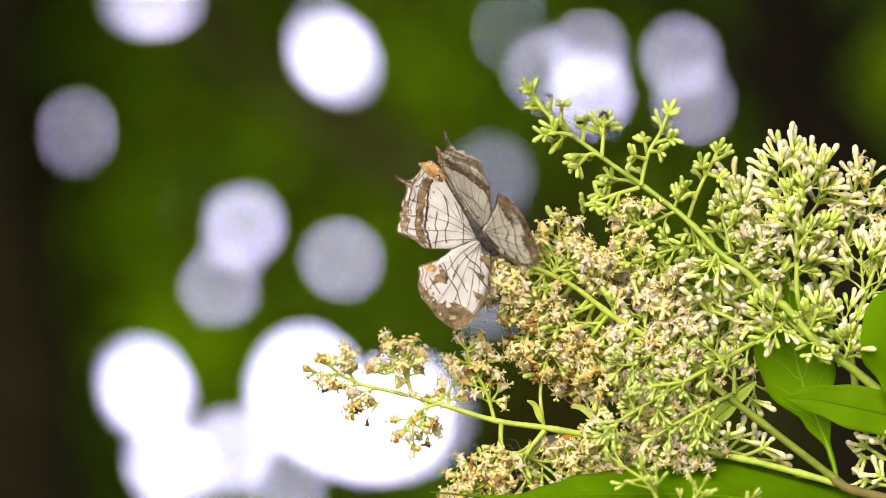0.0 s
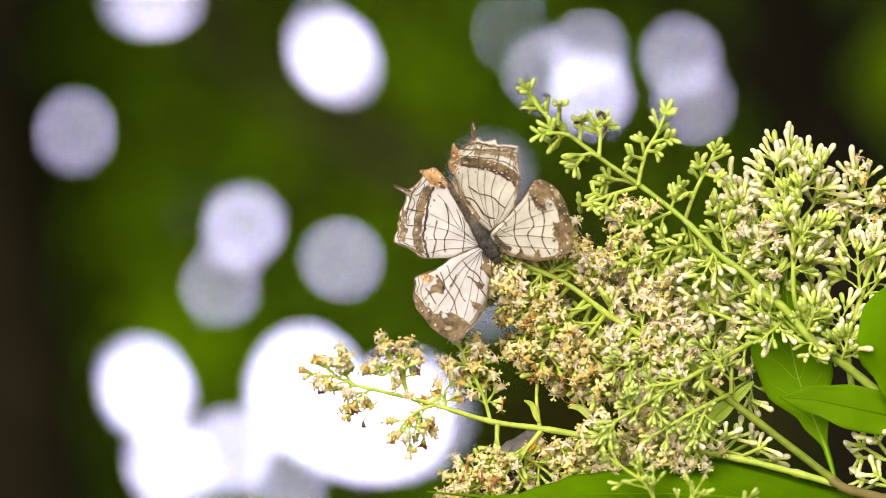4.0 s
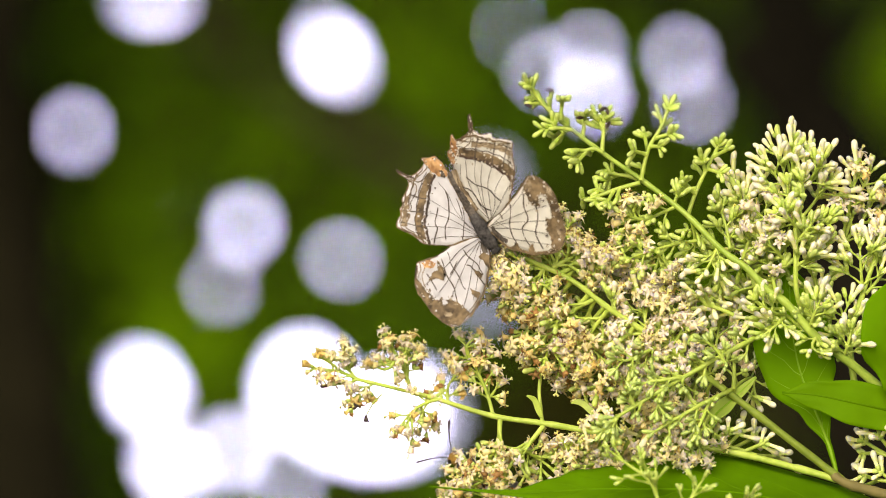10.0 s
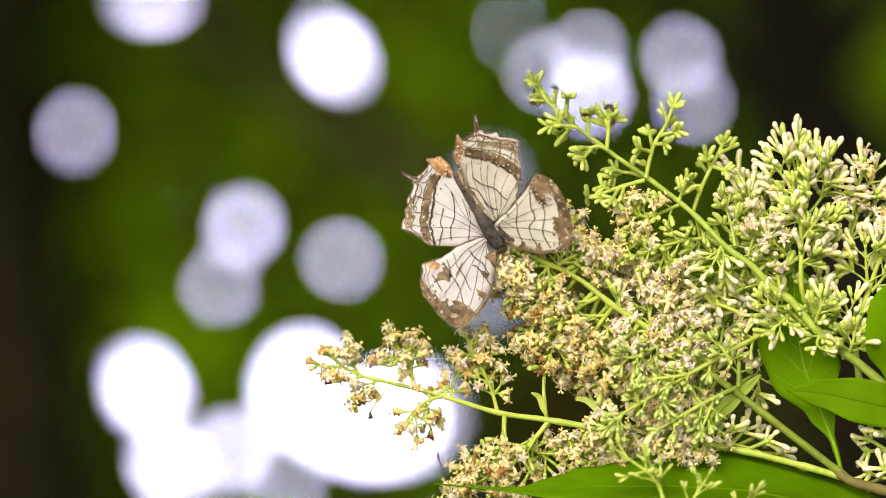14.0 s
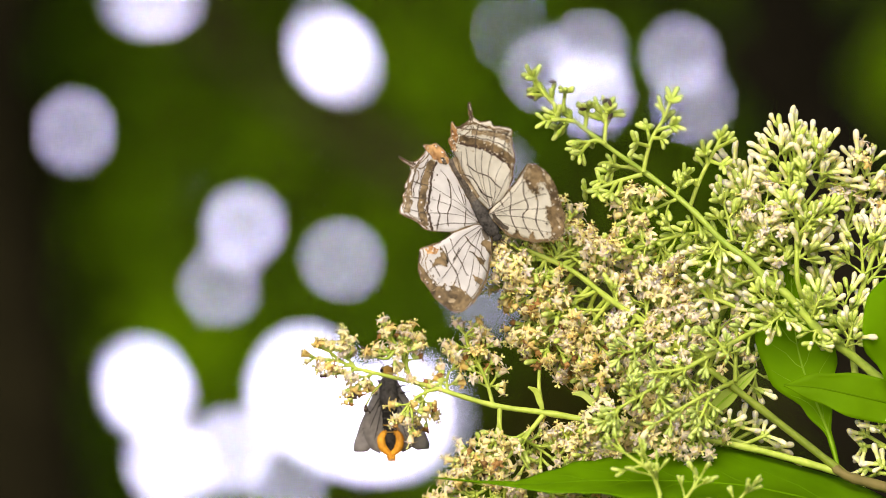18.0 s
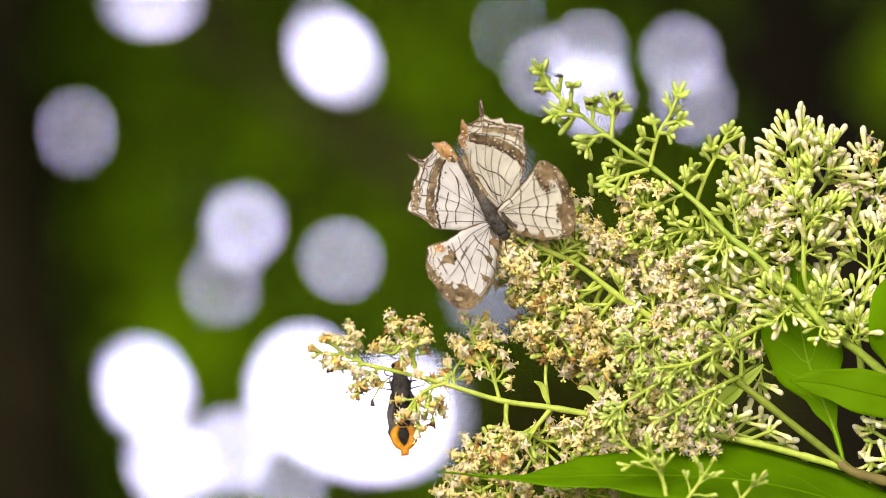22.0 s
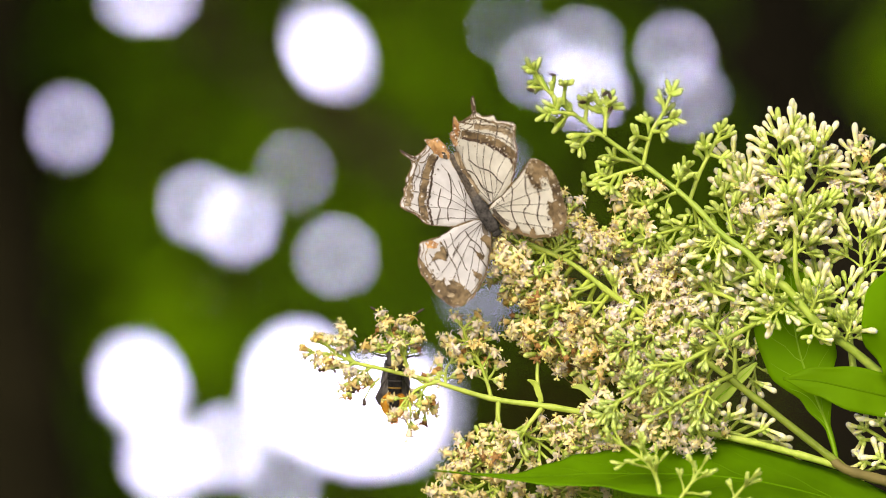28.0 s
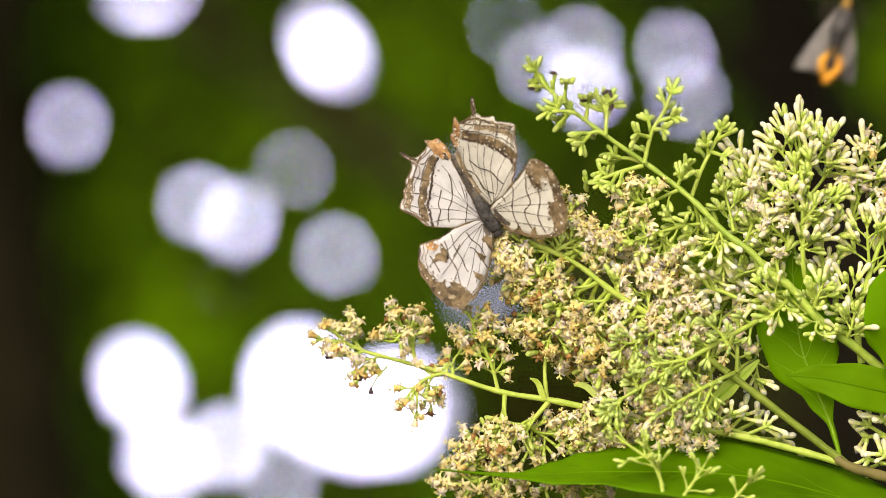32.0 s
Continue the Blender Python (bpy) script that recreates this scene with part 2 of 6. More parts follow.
def open_mesh(k, petals, name):
    """An open or fading floret: calyx cup, short tube, five turned-back lobes, stamens and a forked style."""
    rng = random.Random(10 + k)
    bm = bmesh.new()
    lathe(bm, [(0, 0.3 * MM), (0.5 * MM, 0.62 * MM), (1.4 * MM, 0.72 * MM)], 6, 0)
    length = (3.1, 2.6, 3.6, 2.9)[k % 4] * MM
    lathe(bm, [(1.1 * MM, 0.62 * MM), (length * 0.6, 0.84 * MM), (length * 0.88, 1.12 * MM), (length, 1.0 * MM)], 8, 1, rng.uniform(-0.3, 0.3) * MM)
    for i in range(5):
        a = 2 * math.pi * (i + rng.uniform(-0.2, 0.2)) / 5
        out = Vector((math.cos(a), math.sin(a), 0))
        way = (out + Vector((0, 0, rng.uniform(-0.1, 0.8)))).normalized()
        petal(bm, out * 0.8 * MM + Vector((0, 0, length * 0.92)), way, (Vector((0, 0, 1)) - out * 0.5).normalized(), rng.uniform(0.9, 1.5) * MM, rng.uniform(0.95, 1.2) * MM, rng.uniform(0.3, 1.2), 1)
    for i in range(3):
        a = 2 * math.pi * (i + rng.random()) / 3
        out = Vector((math.cos(a), math.sin(a), 0.6)).normalized()
        start = Vector((0, 0, length))
        end = start + out * rng.uniform(0.9, 1.6) * MM
        tube(bm, [start, (start + end) / 2 + Vector((0, 0, 0.3 * MM)), end], [0.10 * MM, 0.09 * MM, 0.17 * MM], 3, 3)
    lean = Vector((rng.uniform(-0.4, 0.4), rng.uniform(-0.4, 0.4), 1)).normalized()
    mid = Vector((0, 0, length * 0.8)) + lean * rng.uniform(0.8, 1.9) * MM
    tube(bm, [Vector((0, 0, length * 0.7)), mid], 0.2 * MM, 4, 2)
    for s in (-1, 1):
        tube(bm, [mid, mid + (lean + Vector((0.9 * s, 0.2, 0))).normalized() * 0.9 * MM], [0.22 * MM, 0.34 * MM], 4, 2)
    return mesh_of(name, bm, [BUD, petals, STYLE, petals if petals is PALE else BROWN])


def star_mesh(k, petals, name):
    """A withered floret, shrunk to a star."""
    rng = random.Random(40 + k)
    bm = bmesh.new()
    lathe(bm, [(0, 0.3 * MM), (0.6 * MM, 0.7 * MM), (1.5 * MM, 0.75 * MM)], 6, 0)
    lathe(bm, [(1.2 * MM, 0.7 * MM), (2.2 * MM, 0.95 * MM), (2.8 * MM, 0.55 * MM)], 6, 1)
    for i in range(5):
        a = 2 * math.pi * (i + rng.uniform(-0.25, 0.25)) / 5
        out = Vector((math.cos(a), math.sin(a), rng.uniform(-0.2, 0.6))).normalized()
        petal(bm, out * 0.6 * MM + Vector((0, 0, 2.1 * MM)), out, Vector((0, 0, 1)), rng.uniform(1.1, 1.9) * MM, 0.9 * MM, rng.uniform(-0.4, 0.6), 1)
    return mesh_of(name, bm, [BUD if petals is BROWN else petals, petals])


SHAPES = {
    "green_bud": [green_bud_mesh(k) for k in range(3)],
    "olive_bud": [olive_bud_mesh(k) for k in range(2)],
    "white_bud": [white_bud_mesh(k) for k in range(3)],
    "open_floret": [open_mesh(k, CREAM, "open_floret") for k in range(4)],
    "white_floret": [open_mesh(k + 4, PALE, "white_floret") for k in range(3)],
    "faded_floret": [open_mesh(k + 8, TAN, "faded_floret") for k in range(3)],
    "withered_floret": [star_mesh(k, BROWN, "withered_floret") for k in range(2)],
    "dried_floret": [star_mesh(k, FILAMENT, "dried_floret") for k in (2, 3)],
    "small_bud": [green_bud_mesh(k) for k in range(3)],
}
MIX = {
    "g": (("green_bud", 1.0),),
    "o": (("olive_bud", 1.0),),
    "t": (("small_bud", 1.0),),
    "w": (("white_bud", 0.74), ("green_bud", 0.26)),
    "gw": (("white_bud", 0.36), ("green_bud", 0.64)),
    "wc": (("white_bud", 0.28), ("white_floret", 0.58), ("green_bud", 0.14)),
    "c": (("open_floret", 0.50), ("white_floret", 0.32), ("faded_floret", 0.06), ("green_bud", 0.12)),
    "lc": (("open_floret", 0.36), ("white_floret", 0.48), ("faded_floret", 0.12), ("withered_floret", 0.04)),
    "ls": (("open_floret", 0.30), ("white_floret", 0.28), ("faded_floret", 0.30), ("withered_floret", 0.17)),
    "cw": (("open_floret", 0.26), ("white_floret", 0.56), ("white_bud", 0.13), ("faded_floret", 0.05)),
    "s": (("open_floret", 0.50), ("white_floret", 0.08), ("faded_floret", 0.22), ("withered_floret", 0.13), ("green_bud", 0.07)),
}
# florets in a group, how far they fan out, length of the arms, size, groups on an arm, lift towards the light
TRIPS = {"lc": (2, 0.85, 0.75, 1.0, 1, 0.15), "ls": (2, 0.85, 0.7, 0.98, 1, 0.1), "t": (2, 0.6, 1.1, 0.7, 1, 0.2), "g": (3, 0.7, 0.72, 0.92, 2, 0.1), "o": (3, 0.7, 0.8, 0.72, 1, 0.0), "w": (3, 0.6, 1.1, 0.94, 1, 0.3),
         "gw": (3, 0.6, 0.85, 0.94, 1, 0.3), "wc": (3, 0.8, 0.85, 0.94, 1, 0.2), "c": (3, 0.9, 1.0, 1.02, 2, 0.15), "cw": (3, 0.9, 1.0, 1.0, 1, 0.1), "s": (3, 0.9, 0.95, 1.0, 2, 0.1)}


made, rest, most = {}, {}, {}


def floret(kind, at, way, parent, rng, size=1.0):
    """One floret on a stalk; past the number in most, it goes into the stalk's joined rest."""
    shape = rng.choice(SHAPES[kind])
    q = way.to_track_quat("Z", "Y").to_matrix().to_4x4() @ Matrix.Rotation(rng.uniform(0, 6.28), 4, "Z")
    s = size * rng.uniform(0.85, 1.15)
    m = Matrix.Translation(at) @ q @ Matrix.Diagonal((s, s, s, 1))
    if made.get(kind, 0) >= most.get(kind, 300):
        rest.setdefault(parent, []).append((shape, m))
        return
    made[kind] = made.get(kind, 0) + 1
    ob = new(kind, shape)
    ob.parent = parent
    ob.matrix_basis = m


def join_rest():
    """The florets past the count, one mesh for each stalk."""
    for parent, pieces in rest.items():
        verts, faces, slots, mats = [], [], [], []
        for shape, m in pieces:
            k = len(verts)
            verts += [tuple(m @ v.co) for v in shape.vertices]
            index = []
            for one in shape.materials:
                if one not in mats:
                    mats.append(one)
                index.append(mats.index(one))
            for f in shape.polygons:
                faces.append(tuple(i + k for i in f.vertices))
                slots.append(index[f.material_index])
        me = bpy.data.meshes.new("floret_mass")
        me.from_pydata(verts, [], faces)
        for one in mats:
            me.materials.append(one)
        me.polygons.foreach_set("material_index", slots)
        me.polygons.foreach_set("use_smooth", [True] * len(faces))
        ob = new("floret_mass", me)
        ob.parent = parent
        ob["kind"] = "stuff"
    rest.clear()


def pick(kind, rng):
    x = rng.random() * sum(w for _, w in MIX[kind])
    for name, w in MIX[kind]:
        x -= w
        if x <= 0:
            return name
    return MIX[kind][0][0]

# ---- ground, distance and trees ----
def far_plan(a, b, y):
    """The plan carried back to the distance y."""
    s = STEP * y / 1.2 / 1000
    return Vector(((a - 784) * s, y, 1.5 + (441 - b) * s))


bm = bmesh.new()
bmesh.ops.create_grid(bm, x_segments=100, y_segments=100, size=150)
# level round the shrub, then down the hillside
for v in bm.verts:
    v.co.z = 0.12 * noise.noise(v.co * 0.15) - 0.05 - 9 * min(1, max(0, (v.co.y - 11) / 40)) ** 0.8
tagged(new("ground", mesh_of("ground", bm, SOIL)), "dark forest soil with fallen leaves", "ground", kind="structure")

bm = bmesh.new()
bm.faces.new([bm.verts.new(c) for c in ((-12, 60, -10), (12, 60, -10), (12, 60, 9), (-12, 60, 9))])
tagged(new("backdrop", mesh_of("backdrop", bm, SKY_GLOW, False)), "bright overcast sky behind the wood", "sky", kind="structure")

# added glowing panel, a dimmer sky for the gaps behind the butterfly
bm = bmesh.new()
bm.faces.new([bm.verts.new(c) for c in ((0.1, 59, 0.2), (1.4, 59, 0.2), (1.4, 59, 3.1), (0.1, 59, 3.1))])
tagged(new("distance", mesh_of("distance", bm, DIM_SKY_GLOW, False)), "dim glowing sky panel added far behind the wood", "distance", kind="structure")

# added glowing panel, grades the sky seen through one low gap
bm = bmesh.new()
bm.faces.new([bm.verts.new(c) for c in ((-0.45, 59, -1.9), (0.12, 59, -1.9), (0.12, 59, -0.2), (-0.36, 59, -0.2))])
tagged(new("distance", mesh_of("distance", bm, LOW_SKY_GLOW, False)), "dim glowing sky panel added low behind the wood", "distance", kind="structure")

# gaps of the foliage: across, down, half width, half height, lean (degrees)
GAPS = (
    (266, -8, 41, 21, 0), (588, 97, 45, 20, 52), (1046, 164, 15, 21, 0), (1040, 92, 11, 12, 0), (963, 126, 10, 12, 0), (1207, 104, 11, 12, 0), (1227, 184, 11, 11, 0), (129, 235, 10, 20, 0),
    (430, 402, 14, 19, 0), (390, 506, 12, 13, 0), (604, 461, 16, 9, 20), (258, 690, 44, 28, 62), (296, 832, 31, 34, 0), (540, 692, 52, 64, 0), (662, 758, 96, 42, 0),
    (405, 800, 19, 21, 0), (720, 734, 64, 60, 0), (870, 312, 18, 22, 0), (862, 520, 20, 26, 0), (905, 56, 4, 5, 0), (508, 852, 12, 12, 0), (362, 373, 15, 12, 0), (530, 312, 9, 9, 0))
# where light on the wood is painted as brighter leaves: across, down, radius, share
SUNLIT = ((655, 400, 90, 0.35), (640, 280, 80, 0.2), (300, 590, 130, 0.95), (380, 600, 90, 0.8), (215, 560, 80, 0.6), (740, 120, 130, 0.45), (500, 270, 120, 0.30), (230, 390, 120, 0.30), (60, 60, 90, 0.12),
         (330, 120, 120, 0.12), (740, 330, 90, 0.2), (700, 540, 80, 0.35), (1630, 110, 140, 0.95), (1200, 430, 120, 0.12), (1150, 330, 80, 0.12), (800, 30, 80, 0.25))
# where the wood's shade is painted as darker leaves, laid out alike
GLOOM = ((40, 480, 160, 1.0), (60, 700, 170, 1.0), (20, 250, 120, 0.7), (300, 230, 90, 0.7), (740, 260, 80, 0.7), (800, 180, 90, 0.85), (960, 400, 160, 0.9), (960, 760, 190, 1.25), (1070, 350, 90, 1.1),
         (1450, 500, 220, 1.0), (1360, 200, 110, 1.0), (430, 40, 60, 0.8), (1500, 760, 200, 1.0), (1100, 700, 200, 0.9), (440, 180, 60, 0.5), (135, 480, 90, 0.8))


def clearance(a, b):
    """Steps from a place to the rim of the nearest gap, below 0 inside."""
    least = 1e9
    for x, y, w, h, lean in GAPS:
        c, k = math.cos(radians(lean)), math.sin(radians(lean))
        r = math.hypot(((a - x) * c + (b - y) * k) / w, ((b - y) * c - (a - x) * k) / h)
        least = min(least, (r - 1) * math.hypot(a - x, b - y) / max(r, 1e-6) if r > 1e-6 else -w)
    return least


def leaf_blade(verts, faces, slots, at, size, rng, slot):
    way = Vector((rng.uniform(-1, 1), rng.uniform(-0.6, 0.6), rng.uniform(-1, 0.6))).normalized()
    side = way.cross(Vector((rng.uniform(-0.4, 0.4), -1, rng.uniform(-0.4, 0.4)))).normalized()
    bow = way.cross(side) * size * 0.12
    k = len(verts)
    for p in (at - way * size * 0.5, at - side * size * 0.27 - bow, at + way * size * 0.55, at + side * size * 0.27 - bow, at):
        verts.append(p)
    faces += [(k, k + 1, k + 4), (k + 1, k + 2, k + 4), (k + 2, k + 3, k + 4), (k + 3, k, k + 4)]
    slots += [slot] * 4


def foliage(name, count, y0, y1, sizes, seed, region, label, rim=1e9):
    """A screen of leaves between two distances, open where the sky shows through; rim: only so near the gaps."""
    rng = random.Random(seed)
    verts, faces, slots = [], [], []
    a0, b0, a1, b1 = region
    for _ in range(count):
        a, b = rng.uniform(a0, a1), rng.uniform(b0, b1)
        size = rng.uniform(*sizes)
        if not size * 0.36 / 0.00125 < clearance(a, b) < rim:
            continue
        sunlit = max([s * max(0, 1 - math.hypot(a - x, b - y) / r) ** 0.6 for x, y, r, s in SUNLIT if math.hypot(a - x, b - y) < r], default=0)
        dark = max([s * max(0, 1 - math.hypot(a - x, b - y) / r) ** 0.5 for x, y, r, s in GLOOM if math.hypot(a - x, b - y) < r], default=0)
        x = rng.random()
        slot = 2 if x < sunlit else (0 if rng.random() < max(dark, 0.45) else 1)
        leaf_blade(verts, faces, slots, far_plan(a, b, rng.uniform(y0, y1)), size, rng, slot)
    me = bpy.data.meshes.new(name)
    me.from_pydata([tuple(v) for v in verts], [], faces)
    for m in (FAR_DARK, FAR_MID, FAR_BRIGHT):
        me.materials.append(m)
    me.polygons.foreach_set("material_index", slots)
    return tagged(new(name, me), label, "foliage", kind="stuff")


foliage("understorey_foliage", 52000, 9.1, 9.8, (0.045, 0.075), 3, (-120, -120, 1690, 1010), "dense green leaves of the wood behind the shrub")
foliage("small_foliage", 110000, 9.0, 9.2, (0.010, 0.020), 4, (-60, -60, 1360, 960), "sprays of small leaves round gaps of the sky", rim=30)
# the wood goes on past the view
rng = random.Random(7)
verts, faces, slots = [], [], []
for _ in range(16000):
    x, z = rng.uniform(-9, 9), rng.uniform(0, 6.5)
    if abs(x) < 1.05 and 0.9 < z < 2.1:
        continue
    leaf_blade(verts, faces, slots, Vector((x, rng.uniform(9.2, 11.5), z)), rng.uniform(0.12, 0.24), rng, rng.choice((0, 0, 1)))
# a leaf roof above the view, added to keep sky light off the background
for _ in range(9000):
    leaf_blade(verts, faces, slots, Vector((rng.uniform(-8, 8), rng.uniform(3.2, 12), rng.uniform(4.2, 6.2))), rng.uniform(0.14, 0.3), rng, rng.choice((0, 1, 1)))
me = bpy.data.meshes.new("canopy")
me.from_pydata([tuple(v) for v in verts], [], faces)
for m in (FAR_DARK, FAR_MID, FAR_BRIGHT):
    me.materials.append(m)
me.polygons.foreach_set("material_index", slots)
tagged(new("canopy", me), "unseen leaves added over and round the wood to shade it", "foliage", kind="stuff")


def forest_tree(line, radii, label, bark):
    """A dark trunk with buttressed foot and a limb or two, up into the canopy."""
    ob = thing("tree", (line[0].x, line[0].y, -0.05), label, "tree", "trees of the wood")
    base = Vector(ob.location)
    bm = bmesh.new()
    pts = smooth_line([p - base for p in line], 8)
    n = len(pts)
    rr = []
    for i in range(n):
        t = i / (n - 1)
        rr.append(radii[0] * (1 - t) + radii[1] * t + 0.5 * radii[0] * max(0, 1 - t * 12))
    tube(bm, pts, rr, 18)
    for v in bm.verts:
        v.co += Vector((noise.noise(v.co * 4), noise.noise(v.co * 4 + Vector((5, 0, 0))), 0)) * 0.025
    part("trunk", bm, bark, ob)
    for s, t in ((-1, 0.62), (1, 0.74)):
        p = pts[int(t * (n - 1))]
        bm = bmesh.new()
        tube(bm, smooth_line([p, p + Vector((0.5 * s, 0.1, 0.5)), p + Vector((1.3 * s, 0.2, 1.3))], 4), [radii[1] * 0.5 * (1 - 0.08 * i) for i in range(9)], 10)
        part("limb", bm, bark, ob)
    return ob


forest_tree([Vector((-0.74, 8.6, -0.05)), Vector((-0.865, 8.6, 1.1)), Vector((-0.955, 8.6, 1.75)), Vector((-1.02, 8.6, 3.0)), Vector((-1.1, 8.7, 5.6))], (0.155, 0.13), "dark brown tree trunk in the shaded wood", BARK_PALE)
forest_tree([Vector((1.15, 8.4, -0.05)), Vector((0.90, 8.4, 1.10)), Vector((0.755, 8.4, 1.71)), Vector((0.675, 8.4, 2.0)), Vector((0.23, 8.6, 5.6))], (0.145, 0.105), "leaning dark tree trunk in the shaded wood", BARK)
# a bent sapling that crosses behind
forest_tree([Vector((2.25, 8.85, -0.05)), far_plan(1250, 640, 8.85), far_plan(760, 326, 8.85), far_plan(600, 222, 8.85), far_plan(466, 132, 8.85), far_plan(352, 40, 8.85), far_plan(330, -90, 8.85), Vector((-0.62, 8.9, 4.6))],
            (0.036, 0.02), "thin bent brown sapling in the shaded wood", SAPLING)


def leaf_spray(a, b, seed):
    """A loose twig of leaves that the wind moves across a gap."""
    at = far_plan(a, b, 8.85)
    ob = thing("leaf_spray", at, "loose spray of dark green leaves on a thin twig", "leaves", "sprays of leaves")
    rng = random.Random(seed)
    bm = bmesh.new()
    tube(bm, smooth_line([Vector((-0.03, 0.12, 0.12)), Vector((0, 0.02, 0.03)), Vector((0.01, 0, -0.03))], 4), 0.002, 6)
    part("twig", bm, BARK, ob)
    for _ in range(70):
        verts, faces, slots = [], [], []
        r, t = 0.034 * math.sqrt(rng.random()), rng.uniform(0, 6.28)
        leaf_blade(verts, faces, slots, Vector((0, 0, 0)), rng.uniform(0.022, 0.03), rng, 0)
        me = bpy.data.meshes.new("leaf")
        me.from_pydata([tuple(v) for v in verts], [], faces)
        me.materials.append(FAR_DARK)
        one = new("leaf", me)
        one.parent = ob
        one.location = (r * math.cos(t), rng.uniform(-0.02, 0.02), r * math.sin(t))
    return ob


sprays = [leaf_spray(362, 373, 21), leaf_spray(530, 312, 22)]
edge_spray = leaf_spray(88, 232, 23)
low_spray = leaf_spray(346, 506, 24)

# ---- the flowering shrub ----
ROOT = plan(1500, 850, 0)
panicle = thing("flowering_shrub", ROOT, "flowering shrub branch with a pyramid of green buds and cream florets", "shrub")


def local(a, b, depth=0.0):
    return plan(a, b, depth * 0.7) - ROOT


def stem(bm, line, radii, cuts=5):
    """line of (across, down, depth); radii in millimetres at its ends."""
    pts = smooth_line([local(*p) for p in line], cuts)
    n = len(pts) - 1
    tube(bm, pts, [MM * (radii[0] + (radii[1] - radii[0]) * i / n) * (1 + 0.05 * math.sin(i * 2.1) + 0.16 * (i % 6 == 3)) for i in range(n + 1)], 9)
    return pts


def cyme(bm, parent, line, kind, nodes, rng, reach=0.42, thick=0.55, size=1.0, start=0.32, flat=0.6):
    """A stalk along line with pairs of side stalks, each ending in a group of florets."""
    pts = smooth_line([local(*p) for p in line], 4)
    length = sum((q - p).length for p, q in zip(pts, pts[1:]))
    keep = 1 - min(0.5, {"w": 4.2, "gw": 3.6, "g": 1.0, "o": 2.0, "t": 1.5}.get(kind, 1.2) * MM / length)
    pts = smooth_line([pts[0]] + [pts[0].lerp(p, keep) for p in pts[1::2]], 2)
    length *= keep
    n = len(pts) - 1
    thick *= 1.25 if kind in "cs" else 1.0
    tube(bm, pts, [MM * thick * (1.25 - 0.6 * i / n) for i in range(n + 1)], 7)
    trio, lean, tight, dwarf, groups, rise = TRIPS[kind]
    reach, size = reach * tight, size * dwarf
    turn = rng.uniform(0, 3.14)
    for i in range(nodes + 1):
        t = start + (1 - start) * i / nodes
        k = min(int(t * n), n - 1)
        at = pts[k].lerp(pts[k + 1], t * n - k)
        way = (pts[k + 1] - pts[k]).normalized()
        side = way.cross(Vector((0, 1, 0))).normalized()
        out = way.cross(side).normalized()
        if i == nodes:
            arms = [(way, 0.0)]
        else:
            turn += 1.57 + rng.uniform(-0.3, 0.3)
            arms = []
            for s in (0, math.pi):
                a = turn + s + rng.uniform(-0.3, 0.3)
                v = (side * math.cos(a) + out * math.sin(a) * flat)
                arms.append(((v * 1.0 + way * rng.uniform(0.45, 0.95)).normalized(), length * reach * (1.05 - 0.6 * t) * rng.uniform(0.7, 1.1)))
        for arm, long in arms:
            end = at + arm * long
            if long:
                mid = at.lerp(end, 0.5) + way * long * 0.06
                tube(bm, [at, mid, end], [MM * thick * 0.72, MM * thick * 0.6, MM * thick * 0.5], 6)
            spots = [end] if long < 2.5 * MM or groups == 1 else [end, at.lerp(end, 0.5)]
            for q, spot in enumerate(spots):
                v = arm.cross(Vector((rng.uniform(-1, 1), rng.uniform(-1, 1), rng.uniform(-1, 1)))).normalized()
                count = trio if q == 0 else 1
                for j in range(count):
                    a = 6.28 * j / count
                    fan = v * math.cos(a) + arm.cross(v) * math.sin(a)
                    if j == 0 and q == 0:
                        fan *= 0.2
                    w = (arm + fan * lean * rng.uniform(0.7, 1.2) + Vector((0, -0.1, rise))).normalized()
                    foot = spot + w * (rng.uniform(1.1, 2.6) if kind in "cwscw" else rng.uniform(0.3, 1.0)) * MM
                    if kind in "cs" and rng.random() < 0.14:
                        continue
                    tube(bm, [spot, foot], MM * (0.44 if kind in "cs" else 0.34), 5)
                    floret(pick(kind, rng), foot - w * 0.1 * MM, w, parent, rng, size)


# the main axes, thickest first: across, down, depth
MAIN = [(958, 160, 0), (985, 200, 0), (1075, 270, 0), (1150, 322, 0), (1222, 378, -4), (1284, 440, -8), (1330, 474, -10), (1366, 512, -10), (1400, 536, -10), (1445, 588, -9), (1480, 615, -8), (1560, 680, -4), (1680, 790, 4)]
SIDE = [(925, 452, -8), (1015, 492, -13), (1090, 548, -13), (1180, 606, -10), (1290, 688, -5), (1390, 765, -3), (1500, 850, 0)]


def on_axis(line):
    """The line with its foot set onto the main or the side stem, where one passes."""
    a, b, d = line[0]
    for axis in (MAIN, SIDE):
        for (a0, b0, d0), (a1, b1, d1) in zip(axis, axis[1:]):
            t = max(0, min(1, ((a - a0) * (a1 - a0) + (b - b0) * (b1 - b0)) / ((a1 - a0) ** 2 + (b1 - b0) ** 2)))
            if math.hypot(a0 + t * (a1 - a0) - a, b0 + t * (b1 - b0) - b) < 14:
                return [(a, b, d0 + t * (d1 - d0))] + list(line[1:])
    return line


